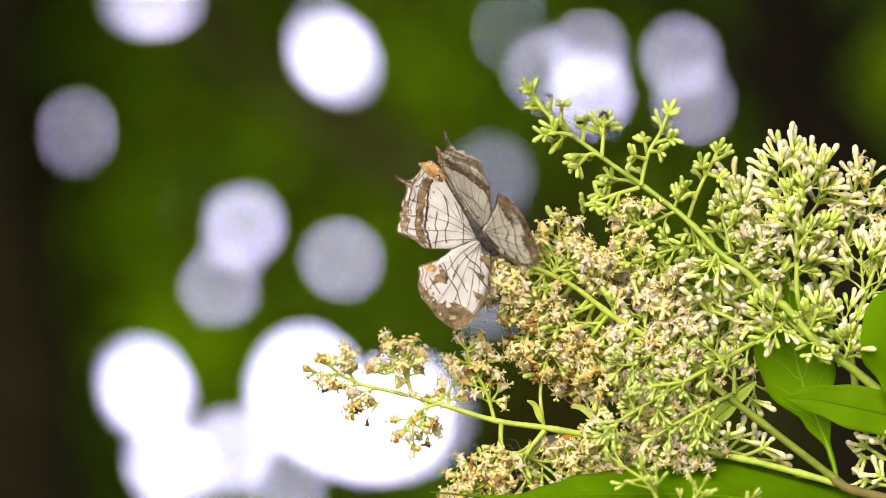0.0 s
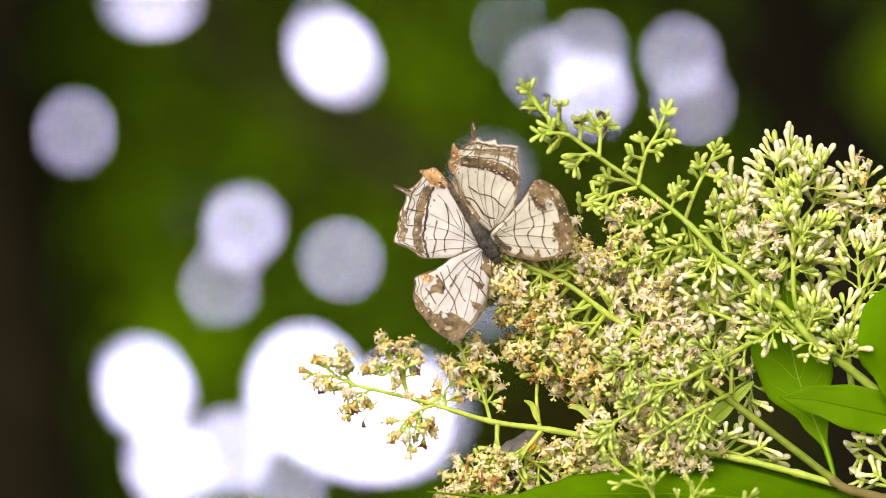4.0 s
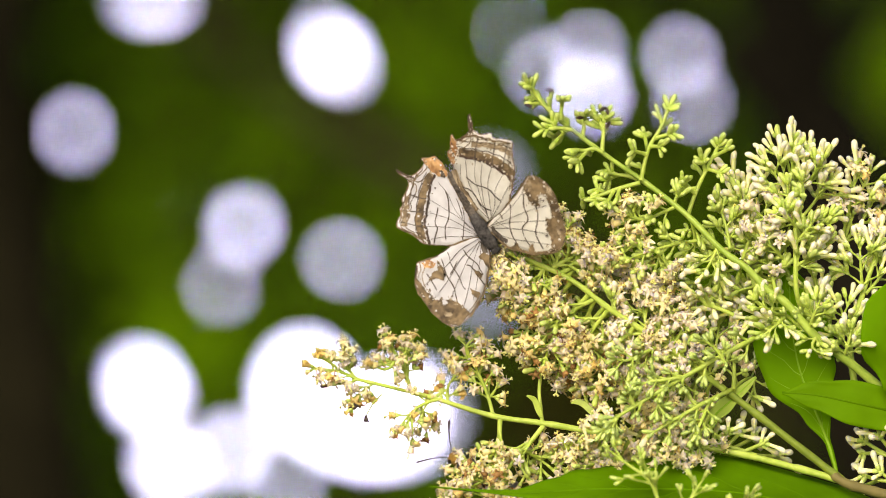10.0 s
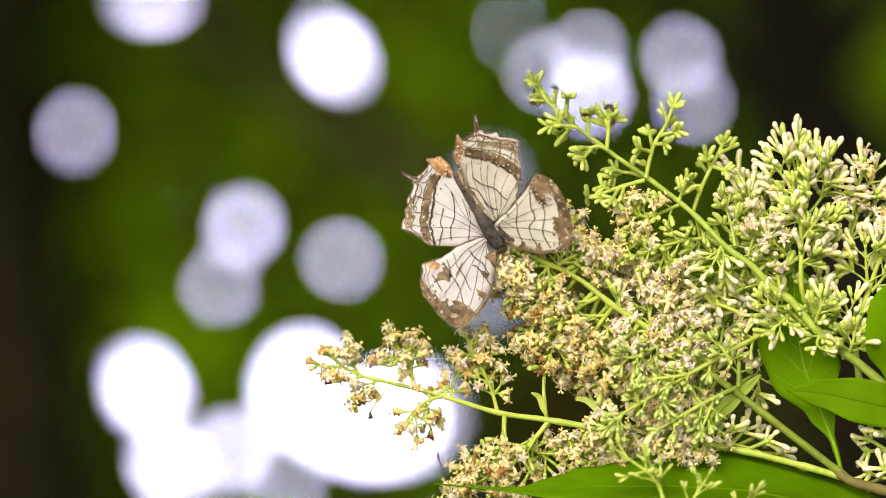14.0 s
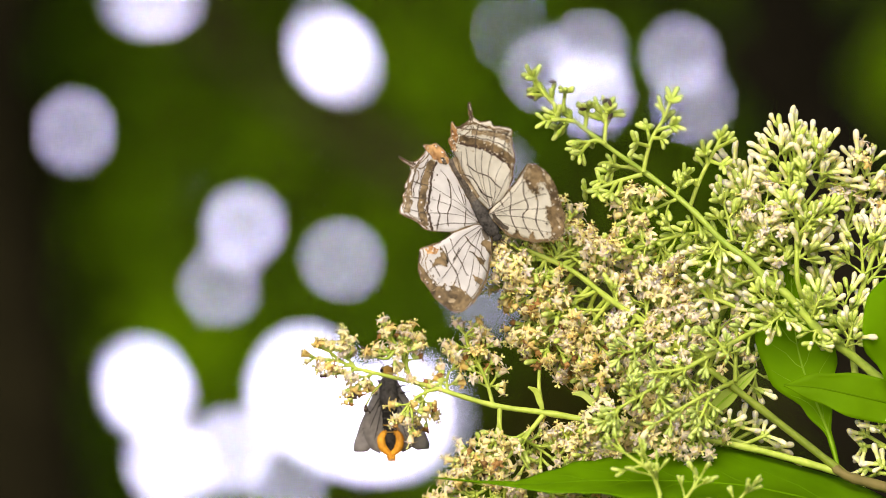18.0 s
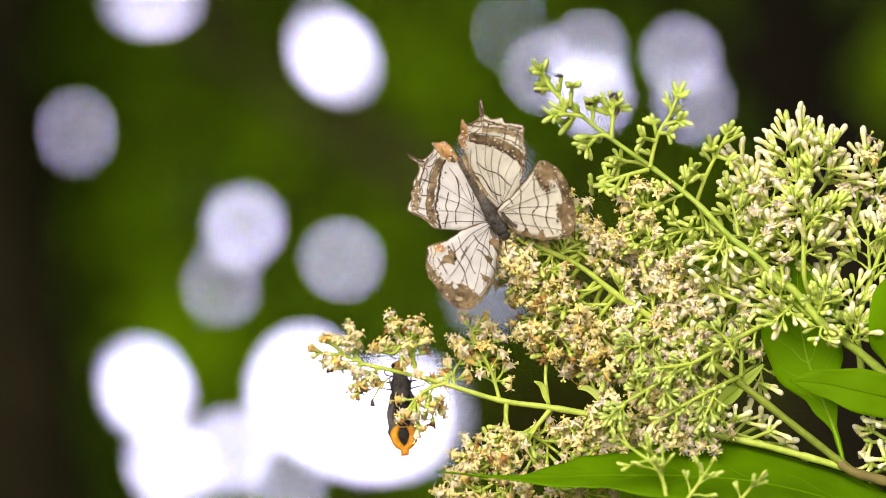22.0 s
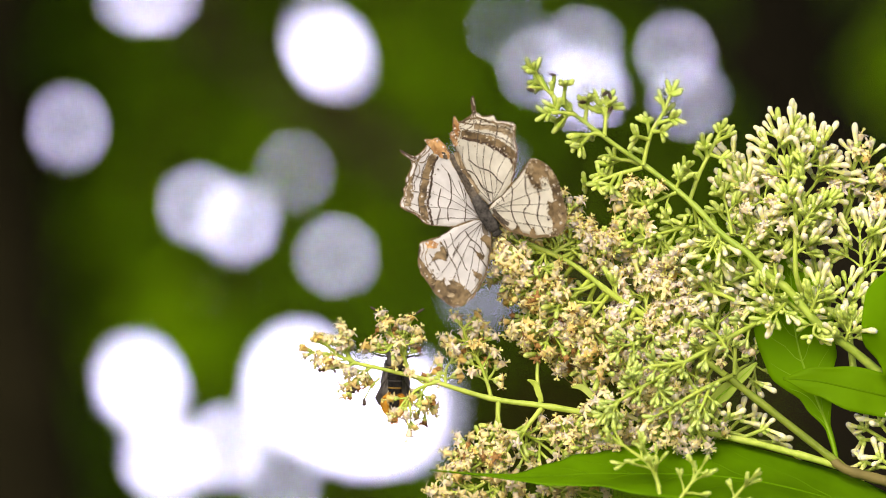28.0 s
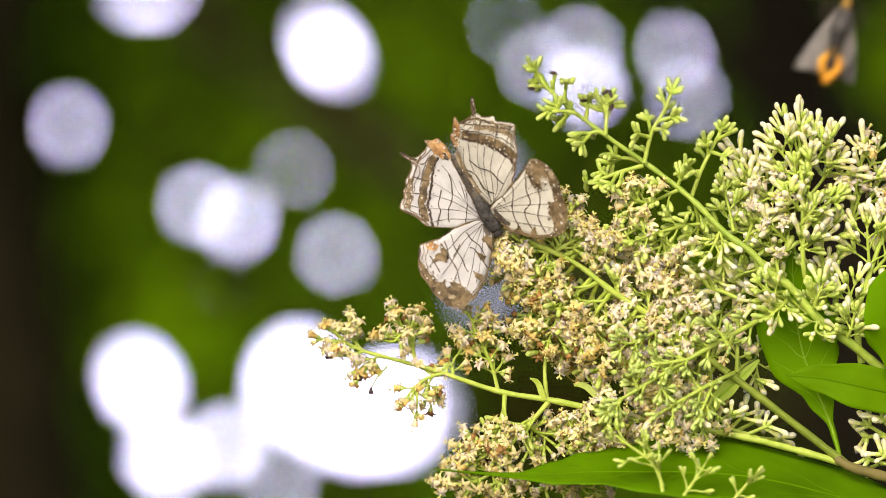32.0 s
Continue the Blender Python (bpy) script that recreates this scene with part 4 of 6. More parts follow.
LOW = (
    ([(640, 670, -2), (600, 654, -4), (552, 648, -5)], "lc", 2, 0.42), ([(636, 668, -2), (618, 640, 0), (612, 610, 1)], "lc", 2, 0.42), ([(612, 658, -3), (592, 640, -6), (572, 630, -7)], "lc", 1, 0.5),
    ([(640, 670, -2), (618, 680, -5), (596, 680, -6)], "ls", 1, 0.5), ([(668, 678, -2), (645, 694, 0), (622, 712, 0)], "ls", 2, 0.4), ([(645, 694, 0), (640, 712, -3), (626, 730, -3)], "ls", 1, 0.4),
    ([(735, 690, -2), (722, 650, -3), (705, 620, -4), (684, 585, -5)], "lc", 3, 0.3, 0.6), ([(722, 650, -3), (728, 625, 0), (722, 600, 1)], "ls", 2, 0.45),
    ([(705, 640, -4), (690, 655, -5), (664, 650, -6)], "lc", 1, 0.5), ([(728, 668, -2), (730, 632, 2), (736, 596, 3)], "lc", 2, 0.36),
    ([(790, 704, -2), (752, 716, -4), (722, 742, -5), (705, 770, -6)], "ls", 2, 0.34, 0.5), ([(752, 716, -4), (762, 745, 2), (764, 775, 3)], "ls", 2, 0.4),
    ([(735, 730, -4), (738, 760, -6), (738, 785, -6)], "lc", 1, 0.5),
    ([(880, 732, -2), (868, 690, -3), (848, 645, -4), (822, 590, -5)], "ls", 4, 0.3, 0.5), ([(862, 676, -3), (838, 648, 2), (802, 632, 3)], "lc", 2, 0.42),
    ([(855, 660, -3), (864, 635, -5), (866, 612, -6)], "ls", 2, 0.5), ([(800, 711, -2), (800, 680, 0), (812, 662, 1)], "ls", 1, 0.5), ([(800, 690, -2), (782, 690, 0), (765, 694, 0)], "ls", 1, 0.5),
    ([(872, 705, -2), (884, 690, 1), (890, 680, 2)], "ls", 1, 0.5), ([(850, 650, -4), (830, 612, -8), (850, 590, -9)], "lc", 2, 0.5),
    ([(893, 738, -2), (892, 775, -2), (896, 815, -2), (850, 850, -4)], "c", 3, 0.3, 0.52), ([(896, 812, -2), (860, 830, 2), (815, 838, 3)], "c", 3, 0.42),
    ([(896, 815, -2), (870, 845, -6), (830, 868, -9)], "s", 3, 0.42), ([(970, 752, -2), (935, 795, -3), (905, 830, -4), (885, 868, -4)], "c", 3, 0.36, 0.52),
    ([(935, 795, -3), (960, 810, 2), (985, 828, 4)], "c", 3, 0.5),
    ([(990, 830, 2), (1010, 812, 0), (1030, 790, -1)], "c", 3, 0.5), ([(1080, 768, -2), (1040, 800, 2), (1000, 800, 4)], "c", 3, 0.42),
    ([(1110, 775, -2), (1070, 815, -2), (1030, 835, -2)], "c", 3, 0.42), 
    ([(1120, 780, -2), (1090, 830, 4), (1065, 850, 6)], "c", 3, 0.45),
    ([(885, 868, -4), (850, 895, -4), (800, 905, -4)], "c", 3, 0.4), ([(905, 850, -4), (900, 895, -4), (900, 930, -4)], "c", 3, 0.4), ([(960, 855, -2), (980, 895, -2), (1010, 920, -2)], "c", 3, 0.4),
    ([(850, 890, -4), (810, 890, 0), (785, 896, 0)], "c", 2, 0.4), ([(980, 890, -2), (1040, 900, 0), (1080, 910, 0)], "c", 3, 0.4),
)
for line, kind, nodes, reach, *thick in LOW:
    cyme(bm, low_branch, line, kind, nodes, random.Random(hash_line(line)), reach, thick[0] if thick else 0.45, 0.92)
for a, b, way in ((655, 733, (0.1, -0.2, -1)), (588, 683, (-1, -0.2, 0.1)), (640, 712, (-0.3, -0.5, -0.6))):
    floret("dried_floret", local(a, b, -4), Vector(way).normalized(), low_branch, random.Random(a), 0.9)
tube(bm, [local(684, 696, -2), local(668, 712, -3), local(656, 734, -4)], 0.26 * MM, 5)
floret("white_bud", local(616, 640, 0), Vector((0.3, -0.2, 1)).normalized(), low_branch, random.Random(3), 0.7)
join_rest()
bmesh.ops.translate(bm, verts=bm.verts, vec=-HINGE)
bm.to_mesh(low_branch.data)
bm.free()
low_branch.data.polygons.foreach_set("use_smooth", [True] * len(low_branch.data.polygons))
for child in low_branch.children:
    child.location -= HINGE
low_branch.location = HINGE


# ---- leaves ----
def leaf(name, spine, widths, tilt, label="", fold=0.18, wave=0.6, veins=8):
    """A blade along spine (across, down, depth); widths in millimetres along it; tilt: the way its face turns."""
    pts = smooth_line([local(*p) for p in spine], 6)
    n, m, half = len(pts) - 1, len(widths) - 1, 6
    face = Vector(tilt).normalized()
    rows = []
    for i, p in enumerate(pts):
        t = i / n
        k = min(int(t * m), m - 1)
        u = t * m - k
        u = u * u * (3 - 2 * u)
        w = (widths[k] * (1 - u) + widths[k + 1] * u) * MM
        way = (pts[min(i + 1, n)] - pts[max(i - 1, 0)]).normalized()
        side = way.cross(face).normalized()
        up = side.cross(way).normalized()
        rows.append([(p + side * (j / half) * w, up, fold * abs(j / half) * w + wave * MM * math.sin(t * 17 + j * 0.35) * (j / half) ** 2
                      + wave * 0.5 * MM * math.sin((t * veins - abs(j / half) * 1.2) * 6.283) * abs(j / half) * (1.2 - abs(j / half))) for j in range(-half, half + 1)])
    bm = bmesh.new()
    grid = [[bm.verts.new(p + up * z) for p, up, z in row] for row in rows]
    for a, b in zip(grid, grid[1:]):
        for j in range(2 * half):
            bm.faces.new((a[j], a[j + 1], b[j + 1], b[j]))
    ob = part(name, bm, STEM if name == "bract" else LEAF_PALE if name == "small_leaf" else LEAF_DARK if widths[3] > 15 else LEAF_MID if veins == 1 else LEAF, panicle, label)
    solid = ob.modifiers.new("thickness", "SOLIDIFY")
    solid.thickness, solid.offset = 0.00025, 0
    bm = bmesh.new()
    if name == "bract":
        return ob
    tube(bm, [p + face * 0.05 * MM for p in pts], [MM * (0.5 - 0.35 * i / n) for i in range(n + 1)], 6)
    part("midrib", bm, LEAF_DARK if widths[3] > 15 else LEAF_MID if veins == 1 else LEAF_RIB, ob)
    if n > 20:
        for v in range(1, veins):
            for s in (-1, 1):
                i0, line = int(n * v / veins), []
                for j in range(0, half):
                    i = min(n, i0 + round(j * n / veins * 0.28))
                    p, up, z = rows[i][half + s * j]
                    line.append(p + up * (z + 0.10 * MM))
                bm = bmesh.new()
                tube(bm, line, [MM * (0.15 - 0.02 * j) for j in range(half)], 4)
                part("vein", bm, LEAF_DARK if widths[3] > 15 else LEAF_RIB, ob)
    return ob


leaf("leaf", [(1640, 963, -6), (1500, 913, -12), (1350, 877, -18), (1230, 866, -22), (1130, 865, -24), (1050, 865, -25), (990, 869, -26), (900, 871, -26), (768, 861, -26)],
     (10, 17, 17.5, 18.3, 14.8, 9.9, 6.0, 1.9, 0.3), (0.05, -0.46, 1.0), "large dark green lance-shaped leaf with a drawn-out tip", 0.10)
leaf("leaf", [(1490, 842, 0), (1474, 785, 2), (1452, 730, 4), (1426, 664, 6), (1412, 600, 8), (1406, 530, 9), (1404, 470, 10)], (0.5, 0.8, 4.0, 10.2, 11.6, 8.5, 1.0), (-0.3, -0.7, 0.7), "hanging green leaf with fine veins", 0.06)
leaf("leaf", [(1690, 735, -2), (1600, 728, -6), (1520, 712, -9), (1450, 698, -10), (1392, 694, -10)], (3, 6, 6.4, 4.0, 0.3), (0.05, -1.0, 0.12), "green leaf seen nearly edge on", 0.10, 0.6, 1)
leaf("leaf", [(1612, 720, -10), (1598, 650, -14), (1588, 575, -17), (1602, 490, -17)], (1, 5.5, 9.5, 8.5, 2), (-0.1, -1, 0.1), "broad green leaf beside the stem", 0.08)
leaf("small_leaf", [(1252, 770, -2), (1272, 736, -3), (1304, 706, -3), (1346, 666, -2)], (0.5, 2.0, 2.5, 1.8, 0.3), (-0.5, -1, 0.4), "small pale green leaf with a curled rim", 0.15, 0.3)
leaf("bract", [(1395, 532, 2), (1375, 520, -2), (1352, 502, -3), (1335, 482, -3)], (0.8, 2.2, 2.0, 0.3), (-0.3, -1, 0.1), "small green bract", 0.1, 0.1)
leaf("bract", [(1462, 570, 4), (1450, 556, 0), (1440, 540, -2), (1432, 528, -2)], (0.8, 2.4, 2.2, 0.4), (0.1, -1, 0.1), "small round green bract", 0.1, 0.1)
leaf("bract", [(966, 738, -3), (960, 722, -4), (953, 706, -5), (940, 699, -6)], (0.5, 1.0, 0.8, 0.2), (-0.6, -1, 0.1), "narrow pale green bract", 0.1, 0.1)
leaf("bract", [(1066, 742, -1), (1050, 722, 0), (1034, 711, 1), (1018, 712, 1)], (0.5, 1.0, 0.9, 0.2), (-0.3, -1, 0.4), "narrow pale green bract", 0.1, 0.1)


# dried-up buds among the green ones
bm = bmesh.new()
for k, (a, b, d) in enumerate(((934, 153, -3), (942, 186, -3), (980, 158, -3), (1034, 207, -3), (1073, 192, -4), (1082, 195, -3), (1083, 220, -3))):
    way = Vector((random.Random(k).uniform(-1, 1), -0.3, random.Random(k + 9).uniform(-1, 1))).normalized()
    q = local(a, b, d)
    tube(bm, [q - way * 1.1 * MM, q, q + way * 1.2 * MM], [0.35 * MM, 0.6 * MM, 0.25 * MM], 6)
    part("dried_bud", bm, FILAMENT, panicle, "dried dark brown bud")
    bm = bmesh.new()
bm.free()

# ---- a small fly that rests among the white buds ----
FLY = plan(1422, 337, -5)
fly = thing("fly", FLY, "tiny dark fly resting on the buds", "fly")
bm = bmesh.new()
tube(bm, [Vector((x, 0, z)) * MM for x, z in ((-1.5, 0.1), (-1.2, 0.2), (-0.4, 0.25), (0.6, 0.1), (1.5, -0.1), (1.8, -0.15))], [0.2 * MM, 0.55 * MM, 0.65 * MM, 0.6 * MM, 0.45 * MM, 0.1 * MM], 8)
part("body", bm, FILAMENT, fly)
for s in (-1, 1):
    bm = bmesh.new()
    petal(bm, Vector((-0.3, 0.2 * s, 0.6)) * MM, Vector((1, 0.35 * s, 0.15)).normalized(), Vector((0, -0.3 * s, 1)).normalized(), 2.2 * MM, 0.9 * MM, 0.1, 0)
    part("wing", bm, SKIPPER_WING, fly)

bm = bmesh.new()
stem(bm, [(1476, 832, 0), (1490, 845, -1), (1510, 856, -1), (1545, 866, 0), (1600, 880, 2), (1700, 905, 4)], (1.2, 1.7), 4)
part("stem_node", bm, TWIG, panicle, "brown swollen stem joint and older twig")

# ---- the map butterfly on the side stem ----
THORAX = plan(868, 425, -8)
butterfly = thing("butterfly", THORAX, "white butterfly with brown lines and orange corners, wings half raised", "butterfly")
ALONG, ACROSS = Vector((-0.538, 0, 0.843)), Vector((0.843, 0, 0.538))
# local x: across the body, y: towards the tail, z: up from the back
STAND = Matrix((ACROSS, ALONG, Vector((0, -1, 0)))).transposed().to_4x4()
butterfly.matrix_basis = Matrix.Translation(THORAX) @ STAND
OPEN = {"R": 38, "L": 20}
WINGS = {
    "LHW": {
        "outline": ((-11, 2), (-27, 48), (-45, 85), (-58, 105), (-68, 117), (-78, 131), (-90, 142), (-99, 138), (-116, 136), (-110, 128), (-116, 118), (-132, 104), (-141, 104), (-150, 108), (-162, 112), (-151, 103), (-141, 98), (-139, 85), (-145, 72), (-150, 61), (-148, 52), (-153, 44), (-151, 35), (-156, 26), (-157, 12), (-131, 0), (-112, -15), (-84, -17), (-58, -16), (-25, -2)),
        "bands": ((BAND, 13, ((-99, 110), (-109, 85), (-116, 52), (-118, 22), (-111, -10))),
                  (BAND_TAN, 8, ((-139, 66), (-142, 48), (-144, 30), (-146, 14))),
                  (BAND_TAN, 12, ((-64, 109), (-49, 85), (-34, 58), (-18, 30))),
                  (BAND_DARK, 4.5, ((-91, 109), (-99, 83), (-106, 48), (-108, 18), (-99, -16))),
                  (BAND_DARK, 1.6, ((-107, 112), (-118, 87), (-124, 55), (-126, 25), (-122, 0))),
                  (BAND, 2.2, ((-123, 109), (-131, 85), (-137, 61), (-139, 39), (-141, 15))),
                  (BAND, 2.5, ((-141, 85), (-145, 61), (-150, 44), (-154, 18))),
                  (BAND, 2.5, ((-158, 12), (-131, 0), (-111, -15))),
                  (BAND_DARK, 3, ((-130, 101), (-141, 102), (-150, 106), (-161, 111))),
                  (BAND, 2, ((-114, 118), (-128, 96), (-140, 92)))),
        "spots": ((ORANGE, ((-68, 113), (-78, 131), (-90, 142), (-99, 138), (-116, 136), (-109, 128), (-103, 121), (-95, 111), (-81, 105), (-68, 107))),
                  (BELLY, ((-84, 118), (-74, 115), (-71, 105), (-79, 105))),),
        "veins": (((-12, 7), (-45, 39), (-71, 76), (-86, 96)),
                  ((-12, 5), (-45, 31), (-75, 48), (-105, 63)),
                  ((-12, 5), (-45, 22), (-75, 31), (-106, 39)),
                  ((-12, 4), (-45, 11), (-75, 15), (-105, 15)),
                  ((-12, 2), (-40, 0), (-71, -2), (-99, -6)),
                  ((-70, 78), (-63, 52), (-68, 26), (-74, 9), (-68, -8)),
                  ((-42, 52), (-37, 26), (-39, 0), (-36, -8)),
                  ((-88, 48), (-91, 26), (-88, 9), (-91, -15)),
                  ((-105, 63), (-140, 70)),
                  ((-106, 39), (-149, 42)),
                  ((-105, 15), (-153, 20)),
                  ((-53, 70), (-40, 31)),)},
    "LFW": {
        "outline": ((-9, 0), (-25, -2), (-58, -16), (-75, -28), (-95, -41), (-116, -47), (-122, -52), (-120, -65), (-124, -79), (-118, -100), (-105, -118), (-95, -131), (-84, -142), (-71, -151), (-58, -158), (-45, -156), (-27, -141), (-12, -117), (-1, -91), (7, -61), (10, -35), (9, -17), (0, -3)),
        "bands": ((BAND, 3, ((0, -4), (9, -26), (7, -61), (-1, -91), (-12, -117), (-27, -142))),
                  (BELLY, 9, ((-5, -6), (3, -26))),
                  (BAND, 3, ((-122, -52), (-123, -79), (-118, -101), (-105, -118), (-84, -142), (-58, -158))),),
        "spots": ((BAND, ((-123, -74), (-112, -85), (-101, -100), (-90, -113), (-74, -111), (-58, -113), (-38, -125), (-25, -135), (-45, -156), (-58, -158), (-71, -151), (-84, -142), (-95, -131), (-105, -118), (-118, -100))),
                  (ORANGE, ((-114, -48), (-99, -43), (-89, -50), (-95, -58), (-109, -57))),
                  (BAND, ((-88, -45), (-77, -54), (-71, -69), (-74, -80), (-86, -76), (-99, -79), (-95, -65), (-85, -61))),
                  (BAND, ((-3, -26), (9, -30), (7, -55), (-3, -43), (-14, -35))),
                  (BAND, ((-21, -57), (-3, -65), (-6, -75), (-15, -69))),
                  (BAND, ((-27, -91), (-8, -100), (-15, -109), (-24, -103))),
                  (BAND_TAN, ((-71, -132), (-58, -135), (-60, -143), (-70, -142))),
                  (WING, ((-77, -113), (-70, -111), (-66, -119), (-74, -122))),
                  (WING, ((-90, -100), (-84, -98), (-80, -105), (-87, -107))),),
        "veins": (((-9, -3), (-45, -26), (-71, -52), (-108, -87)),
                  ((-8, -4), (-40, -39), (-62, -74), (-88, -111)),
                  ((-8, -5), (-31, -43), (-49, -78), (-62, -113)),
                  ((-6, -6), (-21, -48), (-31, -87), (-40, -124)),
                  ((-5, -8), (-9, -52), (-16, -87), (-24, -113)),
                  ((-70, -28), (-61, -52), (-45, -78), (-34, -95)),
                  ((-40, -22), (-31, -35), (-14, -48), (-3, -65)),
                  ((-82, -43), (-71, -69), (-53, -98), (-45, -124)),
                  ((-36, -52), (-21, -57), (-1, -87)),
                  ((-53, -43), (-62, -69)),
                  ((-105, -69), (-84, -95)),)},
    "RHW": {
        "outline": ((7, 30), (-12, 46), (-28, 66), (-44, 92), (-52, 120), (-55, 131), (-61, 142), (-65, 150), (-58, 158), (-58, 172), (-55, 184), (-48, 173), (-35, 180), (-25, 188), (-23, 198), (-26, 208), (-25, 219), (-20, 205), (-18, 192), (-7, 184), (4, 185), (13, 186), (19, 178), (34, 176), (49, 172), (50, 148), (56, 122), (54, 96), (48, 71), (34, 50)),
        "bands": ((BAND, 13, ((-44, 153), (-14, 150), (14, 143), (36, 130), (53, 114))),
                  (BAND_TAN, 9, ((-20, 167), (5, 165), (30, 161), (48, 152))),
                  (BAND_TAN, 12, ((-54, 120), (-42, 94), (-28, 70), (-12, 48))),
                  (BAND_DARK, 5, ((-42, 145), (-14, 141), (12, 133), (36, 119), (54, 103))),
                  (BAND_DARK, 1.6, ((-45, 161), (-14, 159), (16, 152), (40, 142), (52, 128))),
                  (BAND, 2.2, ((-40, 172), (-14, 172), (16, 168), (50, 160))),
                  (BAND, 3, ((-36, 178), (-14, 181), (3, 176), (21, 174), (49, 168))),
                  (BAND, 2.5, ((50, 170), (51, 148), (56, 122), (54, 96), (48, 71))),
                  (BAND, 4, ((-48, 171), (-36, 177), (-24, 184))), (BAND_DARK, 3, ((-22, 186), (-21, 198), (-24, 208), (-25, 218)))),
        "spots": ((ORANGE, ((-55, 182), (-47, 170), (-45, 155), (-49, 146), (-58, 157), (-58, 170))),
                  (ORANGE, ((-65, 150), (-58, 155), (-50, 144), (-48, 131), (-55, 131), (-61, 142))),),
        "veins": (((12, 35), (-14, 61), (-38, 96), (-40, 131)),
                  ((12, 35), (-10, 70), (-27, 105), (-32, 139)),
                  ((12, 35), (-5, 74), (-14, 109), (-14, 138)),
                  ((13, 35), (3, 74), (-1, 105), (1, 135)),
                  ((14, 35), (12, 70), (10, 100), (16, 128)),
                  ((15, 35), (21, 61), (25, 87), (36, 115)),
                  ((19, 37), (29, 57), (38, 78), (50, 100)),
                  ((-31, 107), (-10, 98), (16, 85), (36, 68)),
                  ((-36, 92), (-18, 83), (-1, 61), (16, 50)),
                  ((-14, 138), (-10, 178)),
                  ((16, 128), (21, 174)),
                  ((36, 118), (42, 174)),)},
    "RFW": {
        "outline": ((9, 22), (15, 34), (34, 50), (48, 67), (64, 87), (73, 102), (78, 112), (87, 114), (103, 107), (116, 97), (126, 82), (134, 61), (139, 47), (145, 26), (145, 9), (142, -7), (132, -17), (95, -22), (64, -18), (42, -11), (25, 3), (14, 13)),
        "bands": ((BAND, 4, ((16, 15), (42, -8), (64, -16), (95, -20), (132, -15))),
                  (BELLY, 8, ((16, 22), (29, 7), (45, -4))),),
        "spots": ((BAND, ((78, 112), (87, 114), (103, 107), (116, 97), (126, 82), (134, 61), (139, 47), (145, 26), (145, 9), (142, -7), (132, -16), (123, -8), (122, 9), (112, 22), (122, 39), (119, 61), (112, 78), (102, 85), (97, 74), (101, 61), (90, 62), (78, 78), (71, 89))),
                  (BAND_TAN, ((75, 102), (84, 105), (87, 94), (81, 85), (74, 89))),
                  (BAND, ((53, -14), (60, -4), (62, 2), (66, -8), (73, -19))),
                  (BAND, ((82, -21), (87, -8), (90, -2), (95, -13), (99, -22))),
                  (BAND_TAN, ((108, 105), (119, 94), (125, 78), (116, 83))),
                  (BAND_TAN, ((129, 35), (138, 26), (139, 9), (132, 18))),
                  (BAND, ((112, 44), (122, 39), (122, 26), (115, 26))),),
        "veins": (((12, 22), (34, 39), (55, 61), (73, 83)),
                  ((13, 21), (47, 39), (82, 52), (112, 61)),
                  ((14, 20), (47, 31), (82, 35), (116, 39)),
                  ((15, 18), (47, 20), (82, 18), (119, 13)),
                  ((16, 15), (47, 7), (82, 2), (123, -4)),
                  ((49, 68), (53, 48), (49, 26), (60, 0)),
                  ((21, 35), (38, 26), (49, 22)),
                  ((69, 85), (73, 61), (82, 39), (73, 18), (86, -8)),
                  ((90, 61), (99, 39), (95, 18), (108, -15)),
                  ((29, 48), (38, 39)),)},
}


def wing_point(p, side, lift=0.0):
    """From an offset in the plan to the flat wing, hinged on the body's axis."""
    u, v = p[0] * 0.843 + p[1] * 0.538, -p[0] * 0.538 + p[1] * 0.843
    u = u * STEP * MM / math.cos(radians(OPEN[side]))
    v = v * STEP * MM
    camber = 0.9 * MM * math.sin(min(1.0, abs(u) / (24 * MM)) * 3.14) + 0.12 * MM * math.sin(v * 900)
    return Vector((u, v, camber + lift * MM))


def flat_patch(bm, points, side, lift, cuts=0, ragged=0.0, rng=None):
    pts = [Vector((p[0], p[1], 0)) for p in points]
    if ragged:
        fine = []
        for i, p in enumerate(pts):
            q = pts[(i + 1) % len(pts)]
            for j in range(6):
                fine.append(p.lerp(q, j / 6) + Vector((rng.uniform(-1, 1), rng.uniform(-1, 1), 0)) * ragged)
        pts = fine
    verts = [bm.verts.new(p) for p in pts]
    f = bm.faces.new(verts)
    bmesh.ops.triangulate(bm, faces=[f])
    for _ in range(cuts):
        bmesh.ops.subdivide_edges(bm, edges=[e for e in bm.edges if e.calc_length() > 9], cuts=1)
        bmesh.ops.triangulate(bm, faces=bm.faces[:])
    for v in bm.verts:
        v.co = wing_point(v.co, side, lift)


def strip(bm, line, width, side, lift, ragged=0.0, rng=None, cuts=5, wave=0.0):
    pts = smooth_line([Vector((p[0], p[1], 0)) for p in line], cuts)
    rows = []
    for i, p in enumerate(pts):
        way = (pts[min(i + 1, len(pts) - 1)] - pts[max(i - 1, 0)]).normalized()
        n = Vector((-way.y, way.x, 0))
        w = width / 2 * (1 - 0.25 * (i in (0, len(pts) - 1)))
        p = p + n * wave * math.sin(i * 0.9)
        e = (rng.uniform(-1, 1) * ragged, rng.uniform(-1, 1) * ragged) if ragged else (0, 0)
        rows.append([bm.verts.new(wing_point(q, side, lift)) for q in (p - n * (w + e[0]), p, p + n * (w + e[1]))])
    for a, b in zip(rows, rows[1:]):
        for j in range(2):
            bm.faces.new((a[j], a[j + 1], b[j + 1], b[j]))


